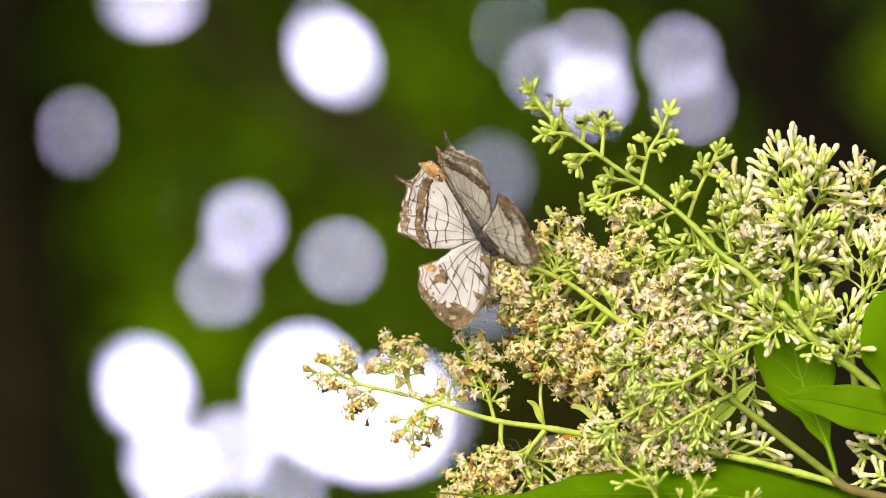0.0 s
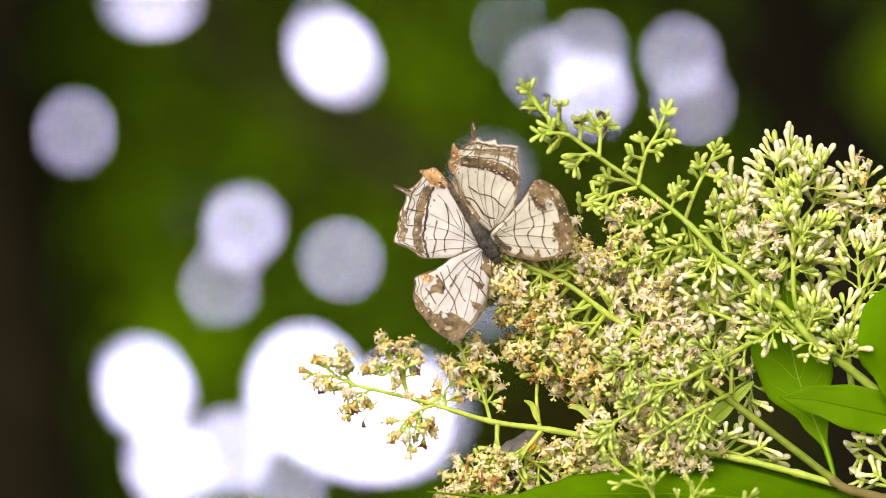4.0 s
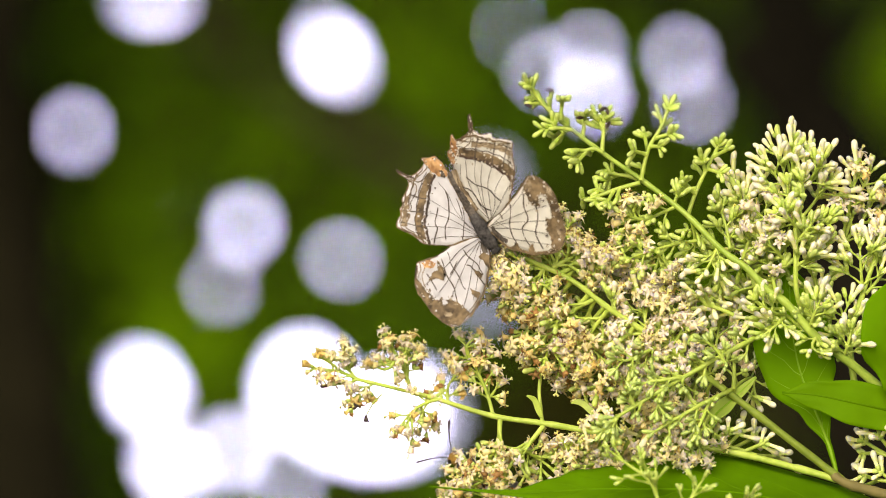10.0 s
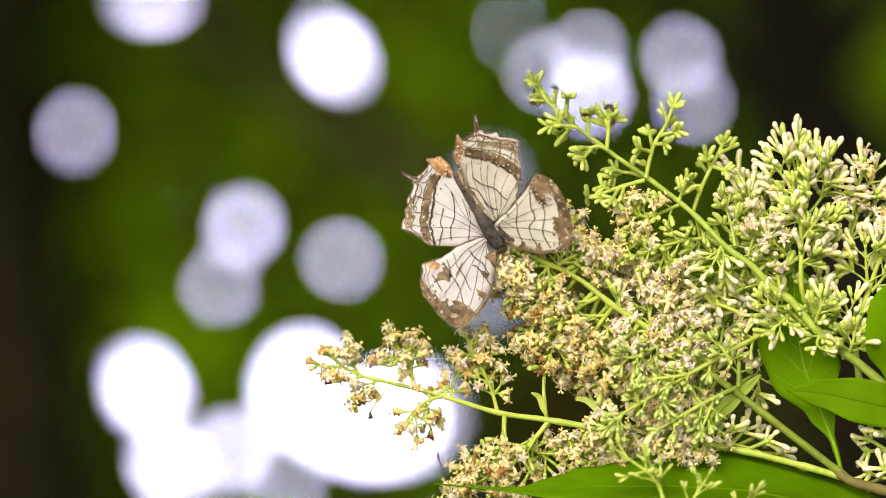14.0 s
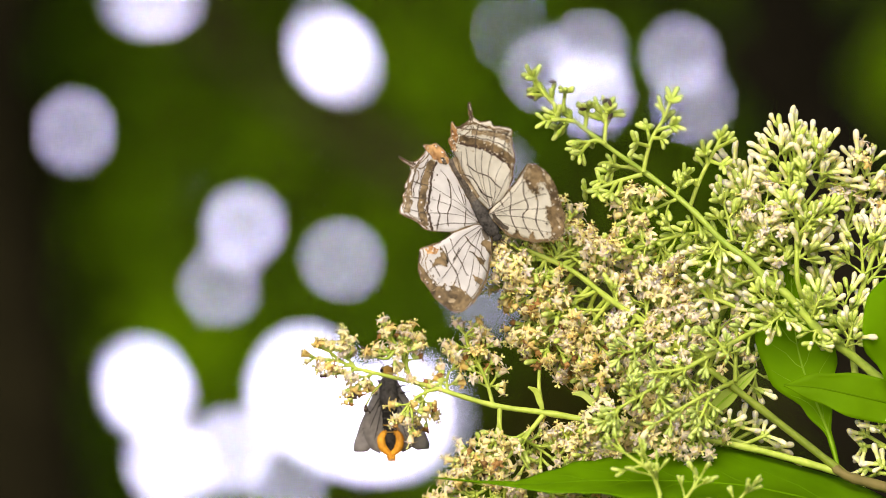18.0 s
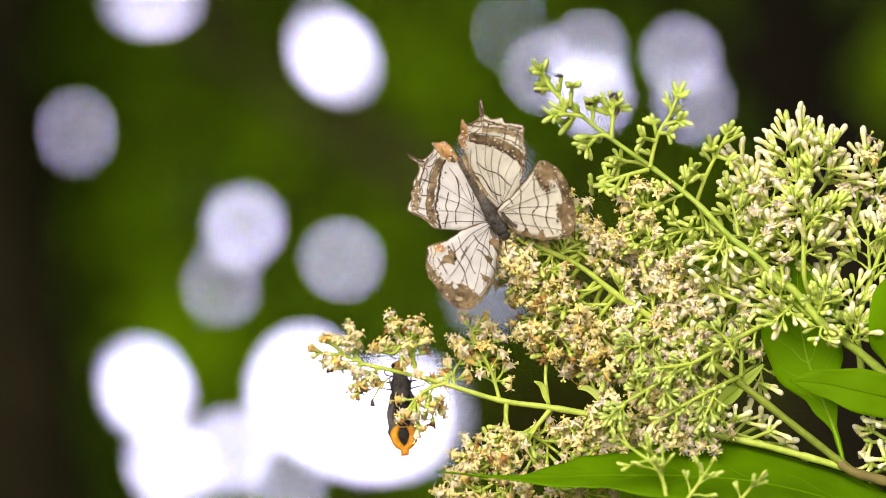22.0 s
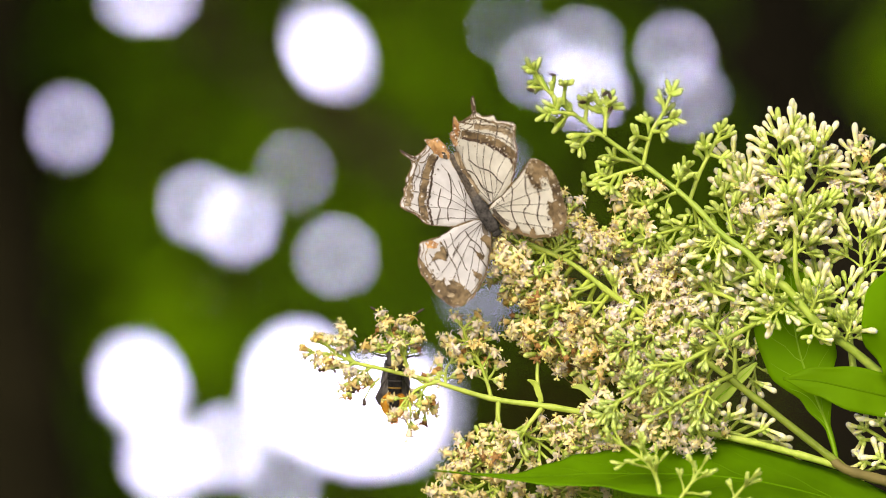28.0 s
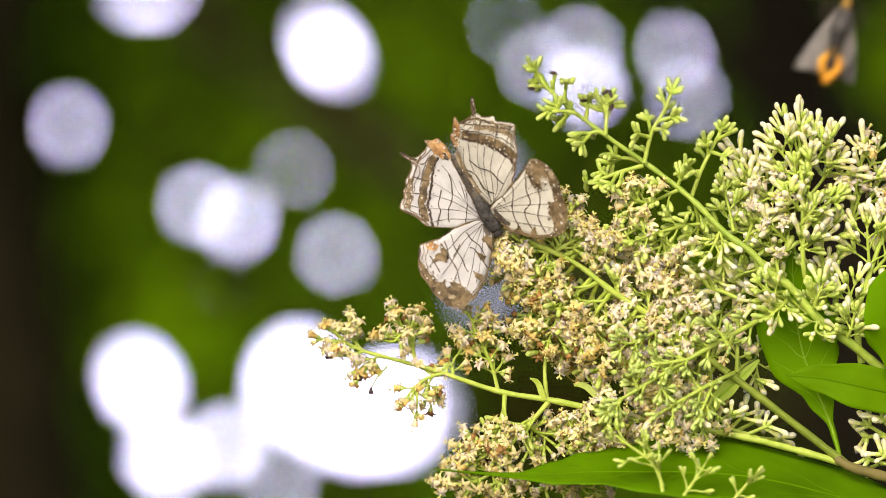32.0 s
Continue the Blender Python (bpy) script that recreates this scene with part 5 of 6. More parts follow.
def inside(p, outline):
    odd = False
    for (ax, ay), (bx, by) in zip(outline, outline[1:] + outline[:1]):
        if (ay > p[1]) != (by > p[1]) and p[0] < (bx - ax) * (p[1] - ay) / (by - ay) + ax:
            odd = not odd
    return odd


def wing(key, name, membrane):
    side, data = key[0], WINGS[key]
    rng = random.Random(key)
    bm = bmesh.new()
    flat_patch(bm, data["outline"], side, 0, 3)
    ob = part(name, bm, membrane, butterfly)
    solid = ob.modifiers.new("thickness", "SOLIDIFY")
    solid.thickness, solid.offset = 0.00010, 0
    bm = bmesh.new()
    strip(bm, data["outline"], 1.7, side, 0.09, 0.6, rng, 3)
    part("margin", bm, BAND, ob)
    # scalloped lines that follow the outer rim
    far = [p for p in data["outline"] if math.hypot(p[0], p[1]) > 100]
    for k in (0.955, 0.90):
        bm = bmesh.new()
        strip(bm, [(p[0] * k, p[1] * k) for p in far], 1.5, side, 0.20, 0.4, rng, 4)
        part("line", bm, BAND, ob)
    for i, (m, width, line) in enumerate(data["bands"]):
        wavy = [(p[0] + rng.uniform(-1.2, 1.2), p[1] + rng.uniform(-1.2, 1.2)) for p in line]
        bm = bmesh.new()
        strip(bm, wavy, width, side, 0.10 + 0.012 * i, min(1.0, width * 0.2), rng, 9, 0.7)
        part("band", bm, m, ob)
    for i, (m, line) in enumerate(data["spots"]):
        bm = bmesh.new()
        flat_patch(bm, line, side, 0.22 + 0.012 * i, 2, 1.5, rng)
        part("patch", bm, m, ob, "orange corner patch" if m is ORANGE else "")
    # scattered scales along the outer bands and in the large patches
    k = 0
    beds = [line for m, width, line in data["bands"] if m in (BAND_TAN, BAND, BAND_DARK) and width > 4] + [line for m, line in data["spots"] if (m is BAND and len(line) > 9) or m is ORANGE]
    for line in beds:
        for p1, p2 in zip(line, line[1:]):
            for _ in range(5):
                c = Vector((*p1, 0)).lerp(Vector((*p2, 0)), rng.random()) + Vector((rng.uniform(-8, 8), rng.uniform(-8, 8), 0))
                r, k = rng.uniform(0.7, 2.2), k + 1
                shape = [(c.x + r * math.cos(a) * rng.uniform(0.5, 1.4), c.y + r * math.sin(a) * rng.uniform(0.5, 1.4)) for a in (0, 1, 2, 3, 4, 5)]
                if not all(inside(q, data["outline"]) for q in shape):
                    continue
                bm = bmesh.new()
                flat_patch(bm, shape, side, 0.36 + 0.003 * k)
                part("scale_patch", bm, rng.choice((BAND, BAND_TAN, BAND_TAN, BAND_TAN, BAND_DARK, membrane, membrane)), ob)
    for line in data["veins"]:
        # the veins that run out from the root are fine, the map lines across them bolder and wavier
        root = math.hypot(*line[0]) < 45
        bm = bmesh.new()
        wavy = [(p[0] + rng.uniform(-2.4, 2.4), p[1] + rng.uniform(-2.4, 2.4)) for p in line]
        strip(bm, wavy, rng.uniform(0.8, 1.1) if root else rng.uniform(1.5, 2.1), side, 0.21, 0.2 if root else 0.45, rng, 5, 0.0 if root else 0.8)
        part("vein", bm, VEIN, ob)
    return ob


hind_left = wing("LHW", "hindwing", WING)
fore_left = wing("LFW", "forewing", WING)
hind_right = wing("RHW", "hindwing", WING_LIT)
fore_right = wing("RFW", "forewing", WING_LIT)


def ellipsoid_chain(bm, spans, sides=12):
    """A soft body along local y from (y, radius, height) rings."""
    rings = []
    for y, r, h in spans:
        rings.append([bm.verts.new((r * math.cos(2 * math.pi * j / sides), y, h + r * 0.9 * math.sin(2 * math.pi * j / sides))) for j in range(sides)])
    for a, b in zip(rings, rings[1:]):
        for j in range(sides):
            bm.faces.new((a[j], b[j], b[(j + 1) % sides], a[(j + 1) % sides]))
    bm.faces.new(rings[0])
    bm.faces.new(rings[-1][::-1])


def mm(rows):
    return [tuple(v * MM for v in r) for r in rows]


def hairs(bm, count, y0, y1, r, length, seed):
    rng = random.Random(seed)
    for _ in range(count):
        a, y = rng.uniform(0, 6.28), rng.uniform(y0, y1) * MM
        out = Vector((math.cos(a), rng.uniform(0.2, 0.9), math.sin(a))).normalized()
        p = Vector((math.cos(a) * r * MM, y, math.sin(a) * r * 0.9 * MM + 0.3 * MM))
        s = out.cross(Vector((0.3, 1, 0.5))).normalized() * 0.05 * MM
        q = p + out * length * MM * rng.uniform(0.6, 1.1)
        vs = [bm.verts.new(c) for c in (p - s, p + s, q)]
        bm.faces.new(vs)


body_start = set(butterfly.children)
bm = bmesh.new()
ellipsoid_chain(bm, mm([(-4.2, 0.9, 0.3), (-3.2, 1.7, 0.4), (-1.0, 2.15, 0.5), (2.4, 2.2, 0.5), (5.2, 1.9, 0.5), (7.4, 1.4, 0.4), (8.4, 0.9, 0.3)]))
hairs(bm, 420, -3.6, 6.5, 1.7, 1.2, 5)
part("thorax", bm, FUR, butterfly)
bm = bmesh.new()
ellipsoid_chain(bm, mm([(4.0, 1.0, 0.3), (5.0, 1.3, 0.3)] + [(5.6 + i * 1.5 + d, 1.55 - 0.085 * i + (0.14 if d else 0), 0.35 - 0.04 * i) for i in range(10) for d in (0, 0.75)] + [(21.0, 0.3, 0.0)]))
hairs(bm, 120, 4, 12, 1.1, 0.5, 6)
part("abdomen", bm, BELLY, butterfly)
bm = bmesh.new()
ellipsoid_chain(bm, mm([(-5.6, 0.4, 0.1), (-5.2, 1.0, 0.2), (-4.4, 1.25, 0.3), (-3.6, 1.0, 0.3)]))
part("head", bm, FUR, butterfly)
for s in (-1, 1):
    bm = bmesh.new()
    bmesh.ops.create_icosphere(bm, subdivisions=2, radius=0.55 * MM, matrix=Matrix.Translation((s * 0.95 * MM, -4.8 * MM, 0.35 * MM)))
    part("eye", bm, SKIPPER_DARK, butterfly)
    bm = bmesh.new()
    tube(bm, smooth_line([Vector((s * 0.4, -5.2, 0.6)) * MM, Vector((s * 2.2, -9.5, -1.0)) * MM, Vector((s * 3.6, -15.0, -3.5)) * MM], 5), [0.11 * MM] * 9 + [0.2 * MM] * 2, 5)
    part("antenna", bm, FILAMENT, butterfly)
    for i, (y, reach) in enumerate(((-2.6, 1.0), (-1.2, 1.3), (0.2, 1.6))):
        bm = bmesh.new()
        tube(bm, [Vector((s * 0.8, y, -0.6)) * MM, Vector((s * 2.6 * reach, y - 1.5, -2.6)) * MM, Vector((s * 2.9 * reach, y - 3.5, -6.0)) * MM], [0.16 * MM, 0.13 * MM, 0.08 * MM], 5)
        part("leg", bm, FILAMENT, butterfly)
bm = bmesh.new()
tube(bm, smooth_line([Vector((0, -5.4, 0)) * MM, Vector((0.6, -7.5, -1.5)) * MM, Vector((0.4, -8.5, -5.0)) * MM], 4), 0.12 * MM, 5)
part("proboscis", bm, FILAMENT, butterfly)

for ob in butterfly.children:
    if ob not in body_start:
        ob.location = (1.0 * MM, 0, 1.5 * MM)

# ---- the skipper, which feeds low down, moves to the outer florets and flies off ----
skipper = thing("skipper", plan(850, 850, 14), "dark grey skipper butterfly with an orange tail fringe", "butterfly")
bm = bmesh.new()
ellipsoid_chain(bm, mm([(-6.2, 0.8, 0), (-5.2, 1.9, 0.1), (-3.0, 2.5, 0.2), (0.0, 2.5, 0.2), (1.8, 1.9, 0)]))
hairs(bm, 500, -6, 2, 2.2, 1.6, 15)
part("thorax", bm, SKIPPER_GREY, skipper)
bm = bmesh.new()
ellipsoid_chain(bm, mm([(1.4, 1.6, 0)] + [(2.2 + i * 1.5 + d, 1.95 - 0.05 * i + (0.15 if d else 0), -0.05 * i) for i in range(7) for d in (0, 1.0)] + [(13.4, 0.9, -0.4)]))
part("abdomen", bm, SKIPPER_DARK, skipper)
for i in range(5):
    bm = bmesh.new()
    y, r = 3.2 + i * 1.9, 2.08 - 0.06 * i
    ellipsoid_chain(bm, mm([(y - 0.16, r * 0.97, -0.05 * i), (y, r * 1.02, -0.05 * i), (y + 0.16, r * 0.97, -0.05 * i)]), 12)
    part("abdomen_ring", bm, SKIPPER_GREY if i < 2 else SKIPPER_YELLOW, skipper, "dull yellow ring")
bm = bmesh.new()
ellipsoid_chain(bm, mm([(8.8, 1.8, -0.3), (10.4, 2.3, -0.4), (12.0, 2.2, -0.4), (13.6, 1.6, -0.4), (14.6, 0.8, -0.4)]))
hairs(bm, 160, 10.0, 14.0, 1.6, 1.0, 17)
part("tail_tuft", bm, SKIPPER_DARK, skipper, "black tuft at the tip of the tail")
bm = bmesh.new()
ellipsoid_chain(bm, mm([(-9.0, 0.5, 0), (-8.4, 1.3, 0.1), (-7.2, 1.7, 0.1), (-6.0, 1.5, 0.1)]))
hairs(bm, 260, -9, -6.0, 1.3, 1.3, 16)
part("head", bm, SKIPPER_YELLOW, skipper, "head with dull yellow scales")
for s in (-1, 1):
    bm = bmesh.new()
    bmesh.ops.create_icosphere(bm, subdivisions=2, radius=0.75 * MM, matrix=Matrix.Translation((s * 1.45 * MM, -7.7 * MM, 0.3 * MM)))
    part("eye", bm, SKIPPER_DARK, skipper)
    bm = bmesh.new()
    tube(bm, smooth_line([Vector((s * 0.9, -9.0, 0.6)) * MM, Vector((s * 3.0, -11.4, 1.2)) * MM, Vector((s * 6.0, -14.0, 1.6)) * MM, Vector((s * 7.4, -14.8, 1.6)) * MM], 4),
         [0.15 * MM] * 7 + [0.2 * MM, 0.3 * MM, 0.34 * MM, 0.3 * MM, 0.2 * MM, 0.1 * MM], 6)
    part("antenna", bm, FILAMENT, skipper)
    for y, reach in ((-4.5, 0.9), (-2.8, 1.2), (-1.0, 1.4)):
        bm = bmesh.new()
        tube(bm, [Vector((s * 1.2, y, -1.4)) * MM, Vector((s * 4.4 * reach, y - 0.8, -2.2)) * MM, Vector((s * 5.4 * reach, y - 4.0, -4.4)) * MM], [0.28 * MM, 0.2 * MM, 0.1 * MM], 5)
        part("leg", bm, FILAMENT, skipper)


def skipper_wing(name, outline, s):
    """A wing hinged on the body's side; outline in millimetres, x outwards, y to the tail."""
    bm = bmesh.new()
    verts = [bm.verts.new((s * x * MM, y * MM, 0)) for x, y in outline]
    f = bm.faces.new(verts)
    bmesh.ops.triangulate(bm, faces=[f])
    for _ in range(2):
        bmesh.ops.subdivide_edges(bm, edges=[e for e in bm.edges if e.calc_length() > 3 * MM], cuts=1)
        bmesh.ops.triangulate(bm, faces=bm.faces[:])
    for v in bm.verts:
        v.co.z = 0.5 * MM * math.sin(abs(v.co.x) * 160) + 0.1 * MM * math.sin(v.co.y * 1500)
    ob = part(name, bm, SKIPPER_WING, skipper)
    solid = ob.modifiers.new("thickness", "SOLIDIFY")
    solid.thickness, solid.offset = 0.00012, 0
    for x, y in outline[2:-1:1]:
        bm = bmesh.new()
        tube(bm, [Vector((s * 1.0, -2.0 + y * 0.1, 0.35)) * MM, Vector((s * x * 0.55, y * 0.5, 0.75)) * MM, Vector((s * x * 0.97, y * 0.97, 0.2)) * MM], [0.12 * MM, 0.10 * MM, 0.06 * MM], 4)
        part("vein", bm, SKIPPER_DARK, ob)
    return ob


def tail_fringe(line, s):
    """The orange hair along the inner corner of a hindwing, curved round the tail."""
    bm = bmesh.new()
    pts = smooth_line([Vector((s * x, y, 0.9)) * MM for x, y in line], 4)
    tube(bm, pts, [(0.45 + 0.65 * math.sin(math.pi * min(1, 0.1 + 1.2 * i / len(pts))) + 0.4 * (i / len(pts))) * MM for i in range(len(pts))], 8)
    rng = random.Random(30 + s)
    for _ in range(420):
        p = rng.choice(pts)
        w = Vector((s * rng.uniform(-0.4, 0.9), rng.uniform(0.1, 1.0), rng.uniform(-0.2, 0.8))).normalized()
        k = w.cross(Vector((0.2, 0.3, 1))).normalized() * 0.09 * MM
        at = p + Vector((rng.uniform(-0.5, 0.5), rng.uniform(-0.6, 0.6), rng.uniform(0, 0.5))) * MM
        bm.faces.new([bm.verts.new(c) for c in (at - k, at + k, at + w * rng.uniform(0.6, 1.2) * MM)])
    part("fringe", bm, SKIPPER_ORANGE, skipper, "orange fringe of the hindwing corner")


FORE = ((0.8, -4.5), (6, 0.5), (11, 6.0), (14.6, 10.6), (15.0, 12.4), (11.5, 13.4), (7.0, 12.4), (2, 4.0))
HIND = ((0.8, -2.5), (5, 1.5), (8.2, 7.0), (8.0, 11.5), (6.3, 14.8), (4.2, 16.0), (2.6, 14.0), (1.0, 7.0))
skipper_wings = [(skipper_wing("forewing", FORE, s), s, -0.9) for s in (-1, 1)]
skipper_wings += [(skipper_wing("hindwing", HIND, s), s, -0.2) for s in (-1, 1)]
for s in (-1, 1):
    tail_fringe(((1.5, 8.8), (2.4, 10.2), (2.5, 12.0), (1.7, 13.6), (0.5, 14.8), (0.45, 16.0)), s)


# ---- what moves ----
# seconds; shrub: across, up (mm), turn (degrees); low branch: the same; butterfly: the same, then lift of its right and left wings; white branch: across, up (mm)
SWAY = (
    (0, -1.13, -1.52, -0.07, 0.23, 0.13, 0.05, -1.90, -0.20, -0.80, 66, 28, 0.27, 0.06),
    (0.5, -0.96, -1.69, -0.19, 0.14, -0.24, 0.31, -2.11, -0.65, -1.28, 52, 22, 0.38, 0.01),
    (1, -1.04, -1.93, -0.23, 0.24, -0.04, 0.17, -1.99, -1.91, -1.49, 41, 19, 0.28, 0.00),
    (1.5, -1.17, -1.94, -0.28, 0.17, -0.02, 0.34, -1.52, -2.48, -1.74, 37, 16, 0.41, -0.22),
    (2, -1.19, -1.87, -0.27, 0.17, 0.34, -0.01, -1.23, -2.88, -0.85, 36, 17, 0.49, -0.05),
    (2.5, -1.20, -1.69, -0.19, 0.11, 0.15, 0.14, -1.18, -2.92, -0.29, 36, 18, 0.29, -0.08),
    (3, -1.38, -1.50, -0.16, 0.06, 0.26, 0.03, -1.42, -2.58, -0.83, 37, 19, 0.25, 0.13),
    (3.5, -1.65, -1.51, -0.05, -0.00, 0.03, -0.16, -1.30, -2.25, -0.23, 34, 15, 0.02, 0.05),
    (5.5, -2.32, -1.35, -0.21, -0.07, 0.14, 0.09, -2.08, -2.25, -0.58, 35, 15, 0.31, 0.16),
    (6, -2.32, -0.99, -0.08, 0.12, -0.01, -0.06, -2.41, -1.27, 0.27, 37, 19, 0.01, 0.03),
    (6.5, -2.19, -0.75, -0.14, 0.00, 0.10, 0.14, -2.27, -1.15, 0.34, 38, 18, 0.22, 0.28),
    (7, -2.41, -0.67, -0.01, -0.04, 0.19, 0.01, -2.20, -0.37, 0.14, 37, 16, 0.06, 0.18),
    (7.5, -2.43, -0.57, 0.03, -0.02, 0.07, -0.03, -2.16, -0.43, 0.34, 36, 17, -0.07, 0.32),
    (8, -2.15, -0.48, -0.08, -0.36, -0.17, 0.34, -2.16, -0.47, 0.62, 37, 18, -0.15, 0.24),
    (8.5, -2.22, -0.51, 0.03, -0.20, 0.04, -0.06, -2.17, -0.47, 0.89, 39, 20, -0.12, 0.26),
    (9, -1.96, -0.49, 0.00, -0.19, 0.07, 0.02, -2.41, 0.51, 0.92, 40, 22, -0.01, 0.25),
    (9.5, -1.59, -0.38, -0.03, -0.10, 0.11, -0.06, -1.99, -0.15, 1.27, 41, 23, -0.07, 0.22),
    (10, -1.23, -0.27, 0.03, -0.01, 0.01, -0.01, -1.80, 0.52, 1.36, 42, 25, -0.04, 0.26),
    (10.5, -0.76, -0.06, 0.11, 0.01, 0.25, -0.11, -1.25, 0.71, 1.18, 42, 26, 0.09, 0.29),
    (11, -0.34, 0.20, 0.05, -0.12, -0.11, 0.16, -0.49, 0.45, 0.85, 41, 24, 0.09, 0.12),
    (11.5, -0.01, 0.05, -0.03, 0.02, 0.22, 0.03, -0.32, 0.30, 0.44, 41, 22, 0.15, 0.52),
    (12, 0.00, 0.00, 0.00, 0.00, 0.25, -0.01, -0.16, 0.13, 0.16, 39, 22, 0.08, 0.33),
    (12.5, 0.00, 0.00, 0.00, -0.12, -0.05, 0.05, -0.03, 0.26, 0.03, 37, 20, 0.08, 0.33),
    (13, 0.00, 0.00, 0.00, 0.00, 0.00, -0.00, -0.00, -0.00, 0.00, 38, 20, 0.00, 0.00),
    (13.5, -0.00, 0.22, 0.00, -0.03, -0.19, -0.02, -0.18, 0.46, 0.51, 40, 22, -0.00, 0.11),
    (14, 0.06, 0.42, 0.08, -0.07, 0.27, -0.08, -0.02, 0.59, 0.74, 41, 22, 0.13, 0.14),
    (14.5, -0.03, 0.69, 0.15, -0.03, 0.19, -0.01, -0.49, 2.32, 0.38, 41, 23, 0.02, 0.60),
    (16.5, 0.02, 2.07, 0.22, -0.21, 0.49, 0.84, -0.36, 3.96, 1.19, 44, 28, 0.58, 1.33),
    (17, -0.02, 2.34, 0.36, -0.21, 0.68, 0.18, -0.50, 4.56, 0.91, 44, 27, -0.02, 1.46),
    (17.5, -0.33, 2.21, 0.29, -0.42, 0.95, -0.05, -0.93, 4.08, 0.52, 43, 30, 0.42, 1.18),
    (18, -0.93, 1.82, 0.26, -0.40, 0.98, -0.38, -1.38, 4.16, 1.31, 44, 28, -0.25, 1.16),
    (18.5, -1.36, 1.33, -0.02, -0.65, 0.98, -0.15, -2.10, 2.73, 0.74, 42, 29, -0.57, 1.13),
    (19, -1.40, 1.13, 0.01, -0.56, 1.07, -0.46, -2.14, 2.43, 0.64, 41, 27, -0.58, 0.91),
    (19.5, -1.20, 1.53, 0.26, -0.36, 0.88, -0.72, -1.58, 3.49, 1.04, 41, 27, -0.55, 0.64),
    (20, -0.40, 2.09, 0.23, -0.30, 1.17, -0.61, -1.01, 3.84, 1.08, 41, 28, 0.01, 0.90),
    (20.5, 0.20, 2.55, 0.30, -0.17, 0.95, -0.51, -0.31, 4.61, 1.08, 42, 27, -0.13, 0.99),
    (21, 0.64, 2.96, 0.20, -0.33, 0.83, -0.06, 0.31, 4.87, 1.28, 42, 27, 0.32, 1.18),
    (21.5, 0.77, 3.09, 0.41, -0.33, 1.06, -0.26, 0.44, 5.49, 1.50, 41, 29, 0.34, 1.27),
    (22, 0.63, 3.06, 0.48, -0.13, 0.99, -0.56, 0.86, 4.61, 1.80, 41, 28, -0.13, 0.96),
    (22.5, 0.50, 2.84, 0.38, -0.44, 0.77, -0.43, 0.50, 4.17, 1.74, 42, 28, -0.16, 0.95),
    (23, 0.18, 2.63, 0.27, -0.52, 1.02, -0.54, 0.02, 3.57, 1.74, 43, 29, -0.47, 0.92),
    (23.5, -0.02, 2.63, 0.36, -0.65, 0.76, -0.43, -0.22, 4.12, 2.08, 43, 30, -0.68, 0.90),
    (24, -0.03, 2.85, 0.40, -0.63, 0.76, -0.49, -0.32, 4.70, 2.31, 42, 31, -0.55, 0.93),
    (24.5, 0.14, 3.15, 0.37, -0.47, 0.88, 0.19, -0.24, 4.70, 1.94, 43, 29, -0.51, 1.12),
    (25, 0.35, 3.46, 0.35, -0.53, 1.10, -0.09, 0.09, 5.56, 2.73, 43, 29, -0.05, 1.80),
    (25.5, 0.42, 3.68, 0.32, -0.46, 1.00, -0.03, 0.16, 5.78, 2.47, 42, 28, 0.27, 1.42),
    (27.5, 0.41, 1.95, 0.30, -0.52, 1.16, -0.73, -0.00, 3.57, 2.13, 42, 29, -0.38, 0.97),
    (28, 0.30, 2.39, 0.40, -0.55, 1.30, -0.80, 0.03, 4.21, 2.25, 42, 29, -0.58, 1.21),
    (28.5, 0.36, 2.97, 0.50, -0.73, 1.21, -0.50, 0.33, 4.96, 2.61, 41, 31, -0.39, 1.22),
    (29, 0.54, 3.34, 0.52, -0.62, 1.46, -0.60, 0.46, 5.19, 2.38, 41, 28, -0.50, 2.01),
    (29.5, 0.65, 3.50, 0.47, -0.63, 1.34, -0.25, 0.54, 5.30, 2.26, 41, 30, -0.35, 2.07),
    (30, 0.61, 3.57, 0.55, -0.53, 0.79, 1.26, 0.39, 5.50, 2.20, 40, 31, -0.52, 1.69),
    (30.5, 0.91, 3.64, 0.66, -0.36, 0.57, 0.90, 0.58, 5.85, 3.04, 40, 30, 0.25, 2.20),
    (31, 1.19, 3.46, 0.41, -0.23, 0.86, 0.66, 0.94, 5.32, 3.27, 41, 30, 0.82, 1.71),
    (31.5, 1.26, 3.14, 0.30, 0.15, 0.84, 0.97, 0.90, 4.30, 2.41, 44, 26, 0.71, 1.90),
    (32, 1.27, 2.93, 0.07, 0.13, 0.59, 1.36, 0.59, 3.78, 1.63, 43, 26, 1.07, 1.47))
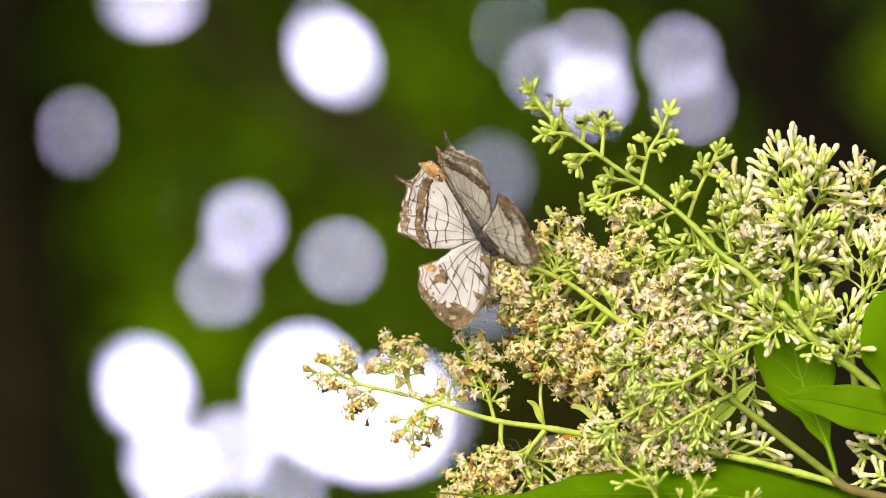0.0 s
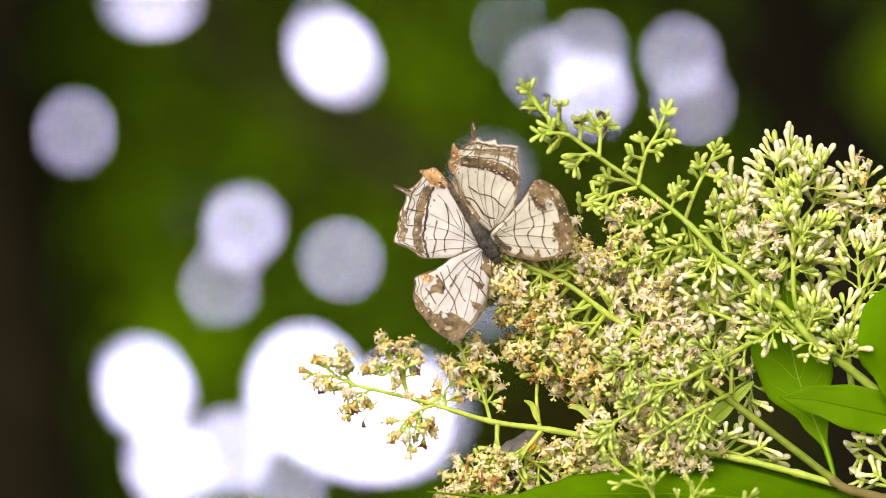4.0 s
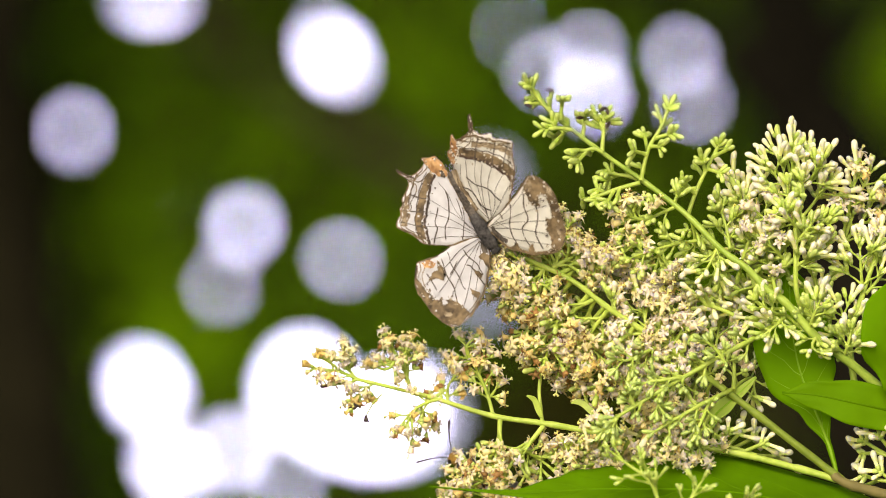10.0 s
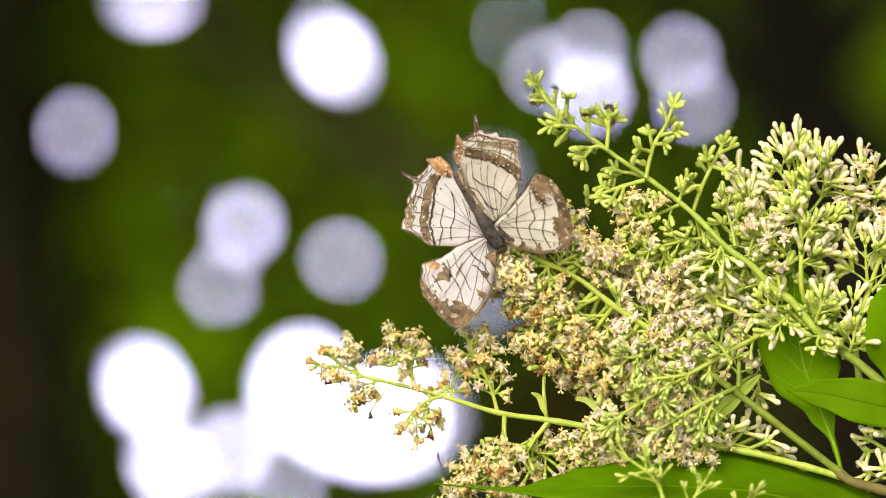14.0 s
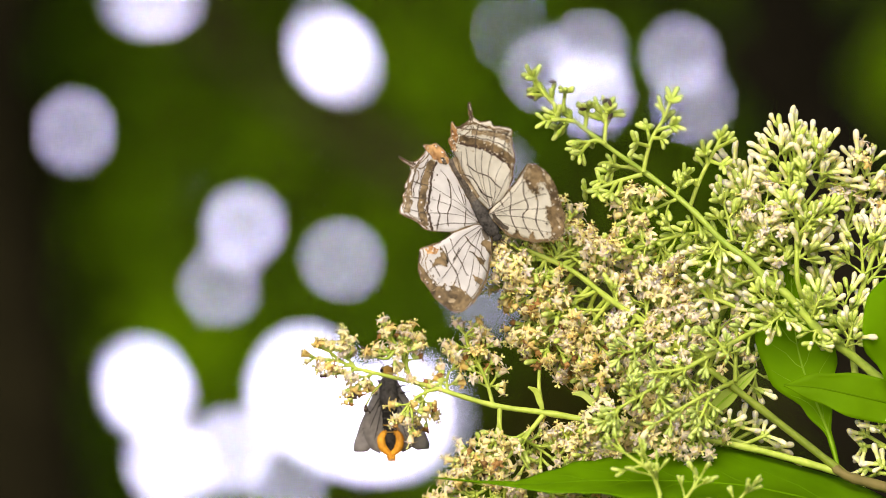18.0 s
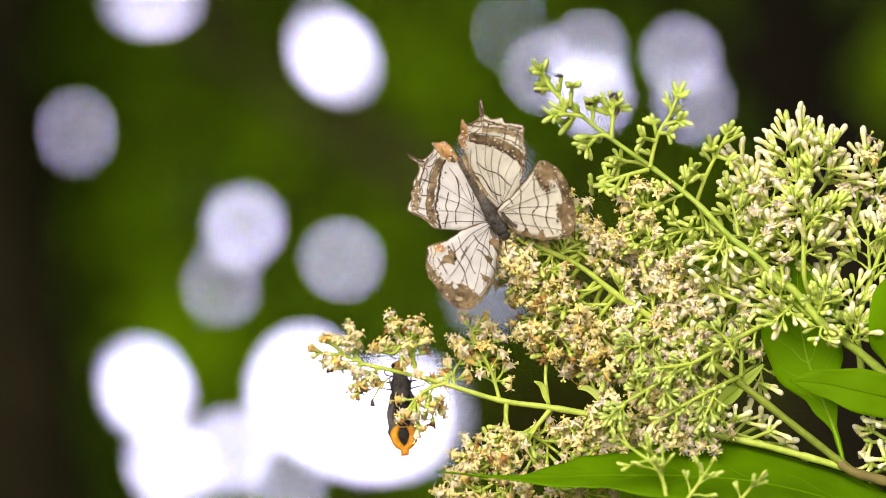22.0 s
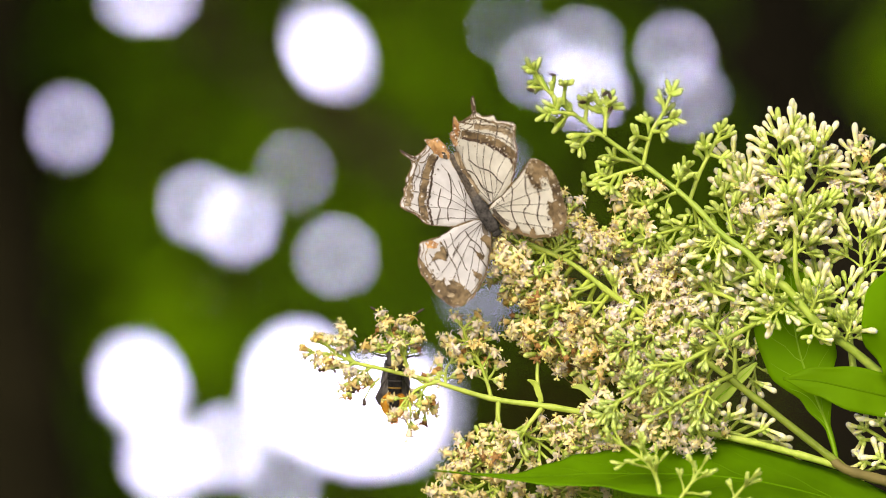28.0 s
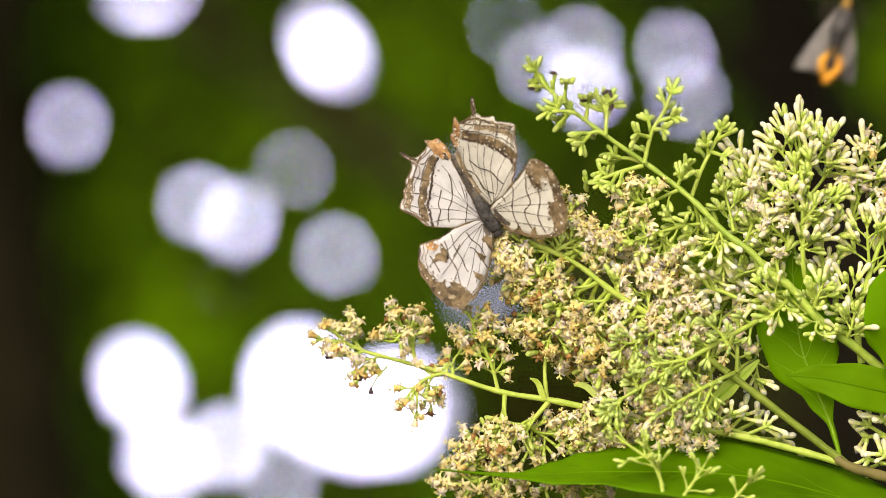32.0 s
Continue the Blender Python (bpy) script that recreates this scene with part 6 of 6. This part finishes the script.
# the skipper: seconds, head and tail in the plan, depth, lean towards the tripod of its back, spread of the wings
SKIP = (
    (0.0, 890, 830, 1012, 790, 18, 8), (1.5, 880, 840, 985, 800, 18, 8), (3.0, 850, 850, 930, 790, 18, 50), (4.5, 840, 850, 935, 830, 18, 20), (6.0, 806, 818, 908, 862, 12, 6),
    (8.0, 806, 814, 908, 862, 12, 6), (9.0, 808, 815, 902, 872, 12, 6), (11.0, 810, 814, 892, 884, 12, 6), (11.7, 809, 828, 898, 888, 12, 6),
    (12.2, 806, 866, 914, 899, 16, 6), (13.0, 806, 866, 914, 902, 16, 6), (14.5, 808, 860, 914, 899, 16, 8), (15.2, 770, 820, 850, 880, 24, 40), (15.8, 720, 730, 720, 850, 24, 55),
    (16.3, 690, 680, 668, 795, 22, 65), (16.5, 686, 660, 648, 782, 20, 62), (16.8, 690, 640, 702, 772, 18, 24), (17.1, 690, 632, 712, 768, 18, 10), (17.4, 690, 640, 705, 775, 18, 45), (17.6, 690, 644, 705, 780, 18, 40),
    (17.8, 686, 650, 698, 788, 18, 30), (18.0, 686, 652, 692, 794, 18, 46), (18.2, 684, 660, 684, 802, 18, 18), (18.7, 680, 672, 678, 815, 18, 12), (19.0, 680, 672, 677, 822, 18, 28), (19.3, 680, 670, 676, 818, 18, 22),
    (19.7, 684, 668, 682, 816, 18, 14), (20.2, 686, 668, 684, 816, 18, 18), (20.5, 688, 664, 678, 815, 18, 34), (20.8, 690, 662, 694, 810, 18, 16), (21.2, 696, 650, 710, 800, 18, 8),
    (22.0, 706, 640, 716, 790, 18, 8), (23.0, 700, 648, 706, 798, 18, 12), (23.6, 700, 648, 706, 798, 18, 14), (24.0, 700, 640, 702, 796, 18, 62), (24.2, 712, 630, 718, 775, 18, 20), (24.5, 715, 612, 708, 760, 18, 8),
    (25.0, 715, 592, 704, 735, 18, 8), (25.5, 712, 590, 704, 730, 18, 8), (27.5, 712, 604, 708, 726, 20, 4), (28.0, 711, 602, 707, 724, 20, 4), (29.0, 710, 588, 708, 710, 20, 4),
    (29.4, 706, 575, 700, 700, 18, 8), (29.6, 712, 570, 690, 690, 20, 65), (29.8, 758, 510, 690, 636, 22, 50), (30.0, 804, 470, 776, 580, 25, 40), (30.1, 838, 440, 776, 515, 28, 60), (30.3, 900, 388, 868, 490, 32, 20), (30.5, 930, 320, 866, 410, 32, 30),
    (30.6, 955, 279, 866, 365, 34, 12), (30.7, 966, 271, 874, 352, 36, 12), (30.8, 978, 244, 896, 338, 38, 40), (30.9, 1009, 234, 930, 314, 40, 58), (31.0, 1038, 228, 938, 306, 42, 60), (31.1, 1070, 214, 958, 266, 44, 60),
    (31.2, 1106, 216, 985, 254, 48, 60), (31.3, 1192, 208, 1082, 264, 52, 30), (31.4, 1262, 160, 1182, 232, 60, 62), (31.5, 1316, 162, 1234, 232, 66, 30), (31.6, 1376, 120, 1288, 186, 72, 65), (31.7, 1412, 128, 1326, 184, 80, 55),
    (31.8, 1428, 112, 1370, 200, 90, 40), (31.9, 1470, 84, 1420, 184, 100, 65), (32.0, 1508, 18, 1480, 122, 115, 40))


def motions():
    walk(panicle, [(t, pose(ROOT.x + a * MM, ROOT.y, ROOT.z + b * MM, 0, r, 0)) for t, a, b, r, *_ in SWAY])
    walk(low_branch, [(row[0], pose(HINGE.x + row[4] * MM, HINGE.y, HINGE.z + row[5] * MM, 0, row[6], 0)) for row in SWAY])
    walk(white_branch, [(row[0], pose(row[12] * MM, 0, row[13] * MM)) for row in SWAY])
    at = FLY - ROOT
    walk(fly, [(row[0], pose(ROOT.x + row[1] * MM, ROOT.y, ROOT.z + row[2] * MM, 0, row[3], 0) @ pose(at.x + row[12] * MM, at.y, at.z + row[13] * MM)) for row in SWAY])
    walk(butterfly, [(row[0], pose(THORAX.x + row[7] * MM, THORAX.y, THORAX.z + row[8] * MM, 0, row[9], 0) @ STAND) for row in SWAY])
    for ob in (hind_right, fore_right):
        walk(ob, [(row[0], pose(0, 0, 0.6 * MM, 0, -row[10], 0)) for row in SWAY])
    for ob in (hind_left, fore_left):
        walk(ob, [(row[0], pose(0, 0, 0.6 * MM, 0, row[11], 0)) for row in SWAY])
    for ob, (a, b) in zip(sprays, ((-62, 48), (46, 60))):
        x, y, z = ob.location
        s = 0.00118
        walk(ob, [(0, pose(x, y, z)), (6, pose(x + 2 * s, y, z - 2 * s)), (12, pose(x - 3 * s, y, z + s)), (20, pose(x + 2 * s, y, z)), (25.5, pose(x, y, z)),
                  (27.5, pose(x + a * s, y, z + b * s, 0, 9, 0)), (32, pose(x + a * s + 3 * s, y, z + b * s, 0, 7, 0))])
    # how much of the small gap beside the trunk the wind lets this spray cover
    x, y, z = edge_spray.location
    walk(edge_spray, [(t, pose(x + 0.026 * k, y, z)) for t, k in ((0, 0.6), (1, 0.3), (2, 0.15), (3, 0.2), (6, 0.45), (8, 0.3), (9, 0), (10, 0.05), (11, 0.6), (12, 0.65),
                      (13, 0.25), (14, 0.3), (17, 0.2), (19, 0.1), (20, 0.55), (23, 0.45), (25, 0.1), (28, 0.0), (32, 0.0))])
    x, y, z = low_spray.location
    walk(low_spray, [(t, pose(x + 0.050 * k, y, z)) for t, k in ((0, 0), (3, 0.15), (6, 0), (8, 0), (9, 0.5), (10, 0.2), (11, 0.9), (12, 0.3), (13, 0), (17, 0), (19, 0.25), (20, 0.9), (21, 0.3), (23, 0.2), (25.5, 0), (27.5, 0.8), (32, 0.8))])
    rows, beats = [], []
    for t, a, b, c, d, depth, spread in SKIP:
        head, tail = plan(a, b, depth), plan(c, d, depth)
        along = (tail - head).normalized()
        back = (Vector((0, -1, 0)) - along * along.dot(Vector((0, -1, 0)))).normalized()
        turn = Matrix((along.cross(back), along, back)).transposed().to_4x4()
        rows.append((t, Matrix.Translation(head.lerp(tail, 0.385)) @ turn))
        beats.append((t, spread))
    skipper.scale = (1.06, 1.06, 1.06)
    walk(skipper, rows)
    for ob, s, height in skipper_wings:
        # folded, the wings lie back along the body and away behind it; spread, they swing out
        fold, roof = (44, 66) if ob.name.startswith("fore") else (10, 56)
        walk(ob, [(t, pose(0, -1.5 * MM, height * MM, 0, s * roof * max(0, 70 - k) / 70, s * fold * max(0, 70 - k) / 70)) for t, k in beats])


motions()
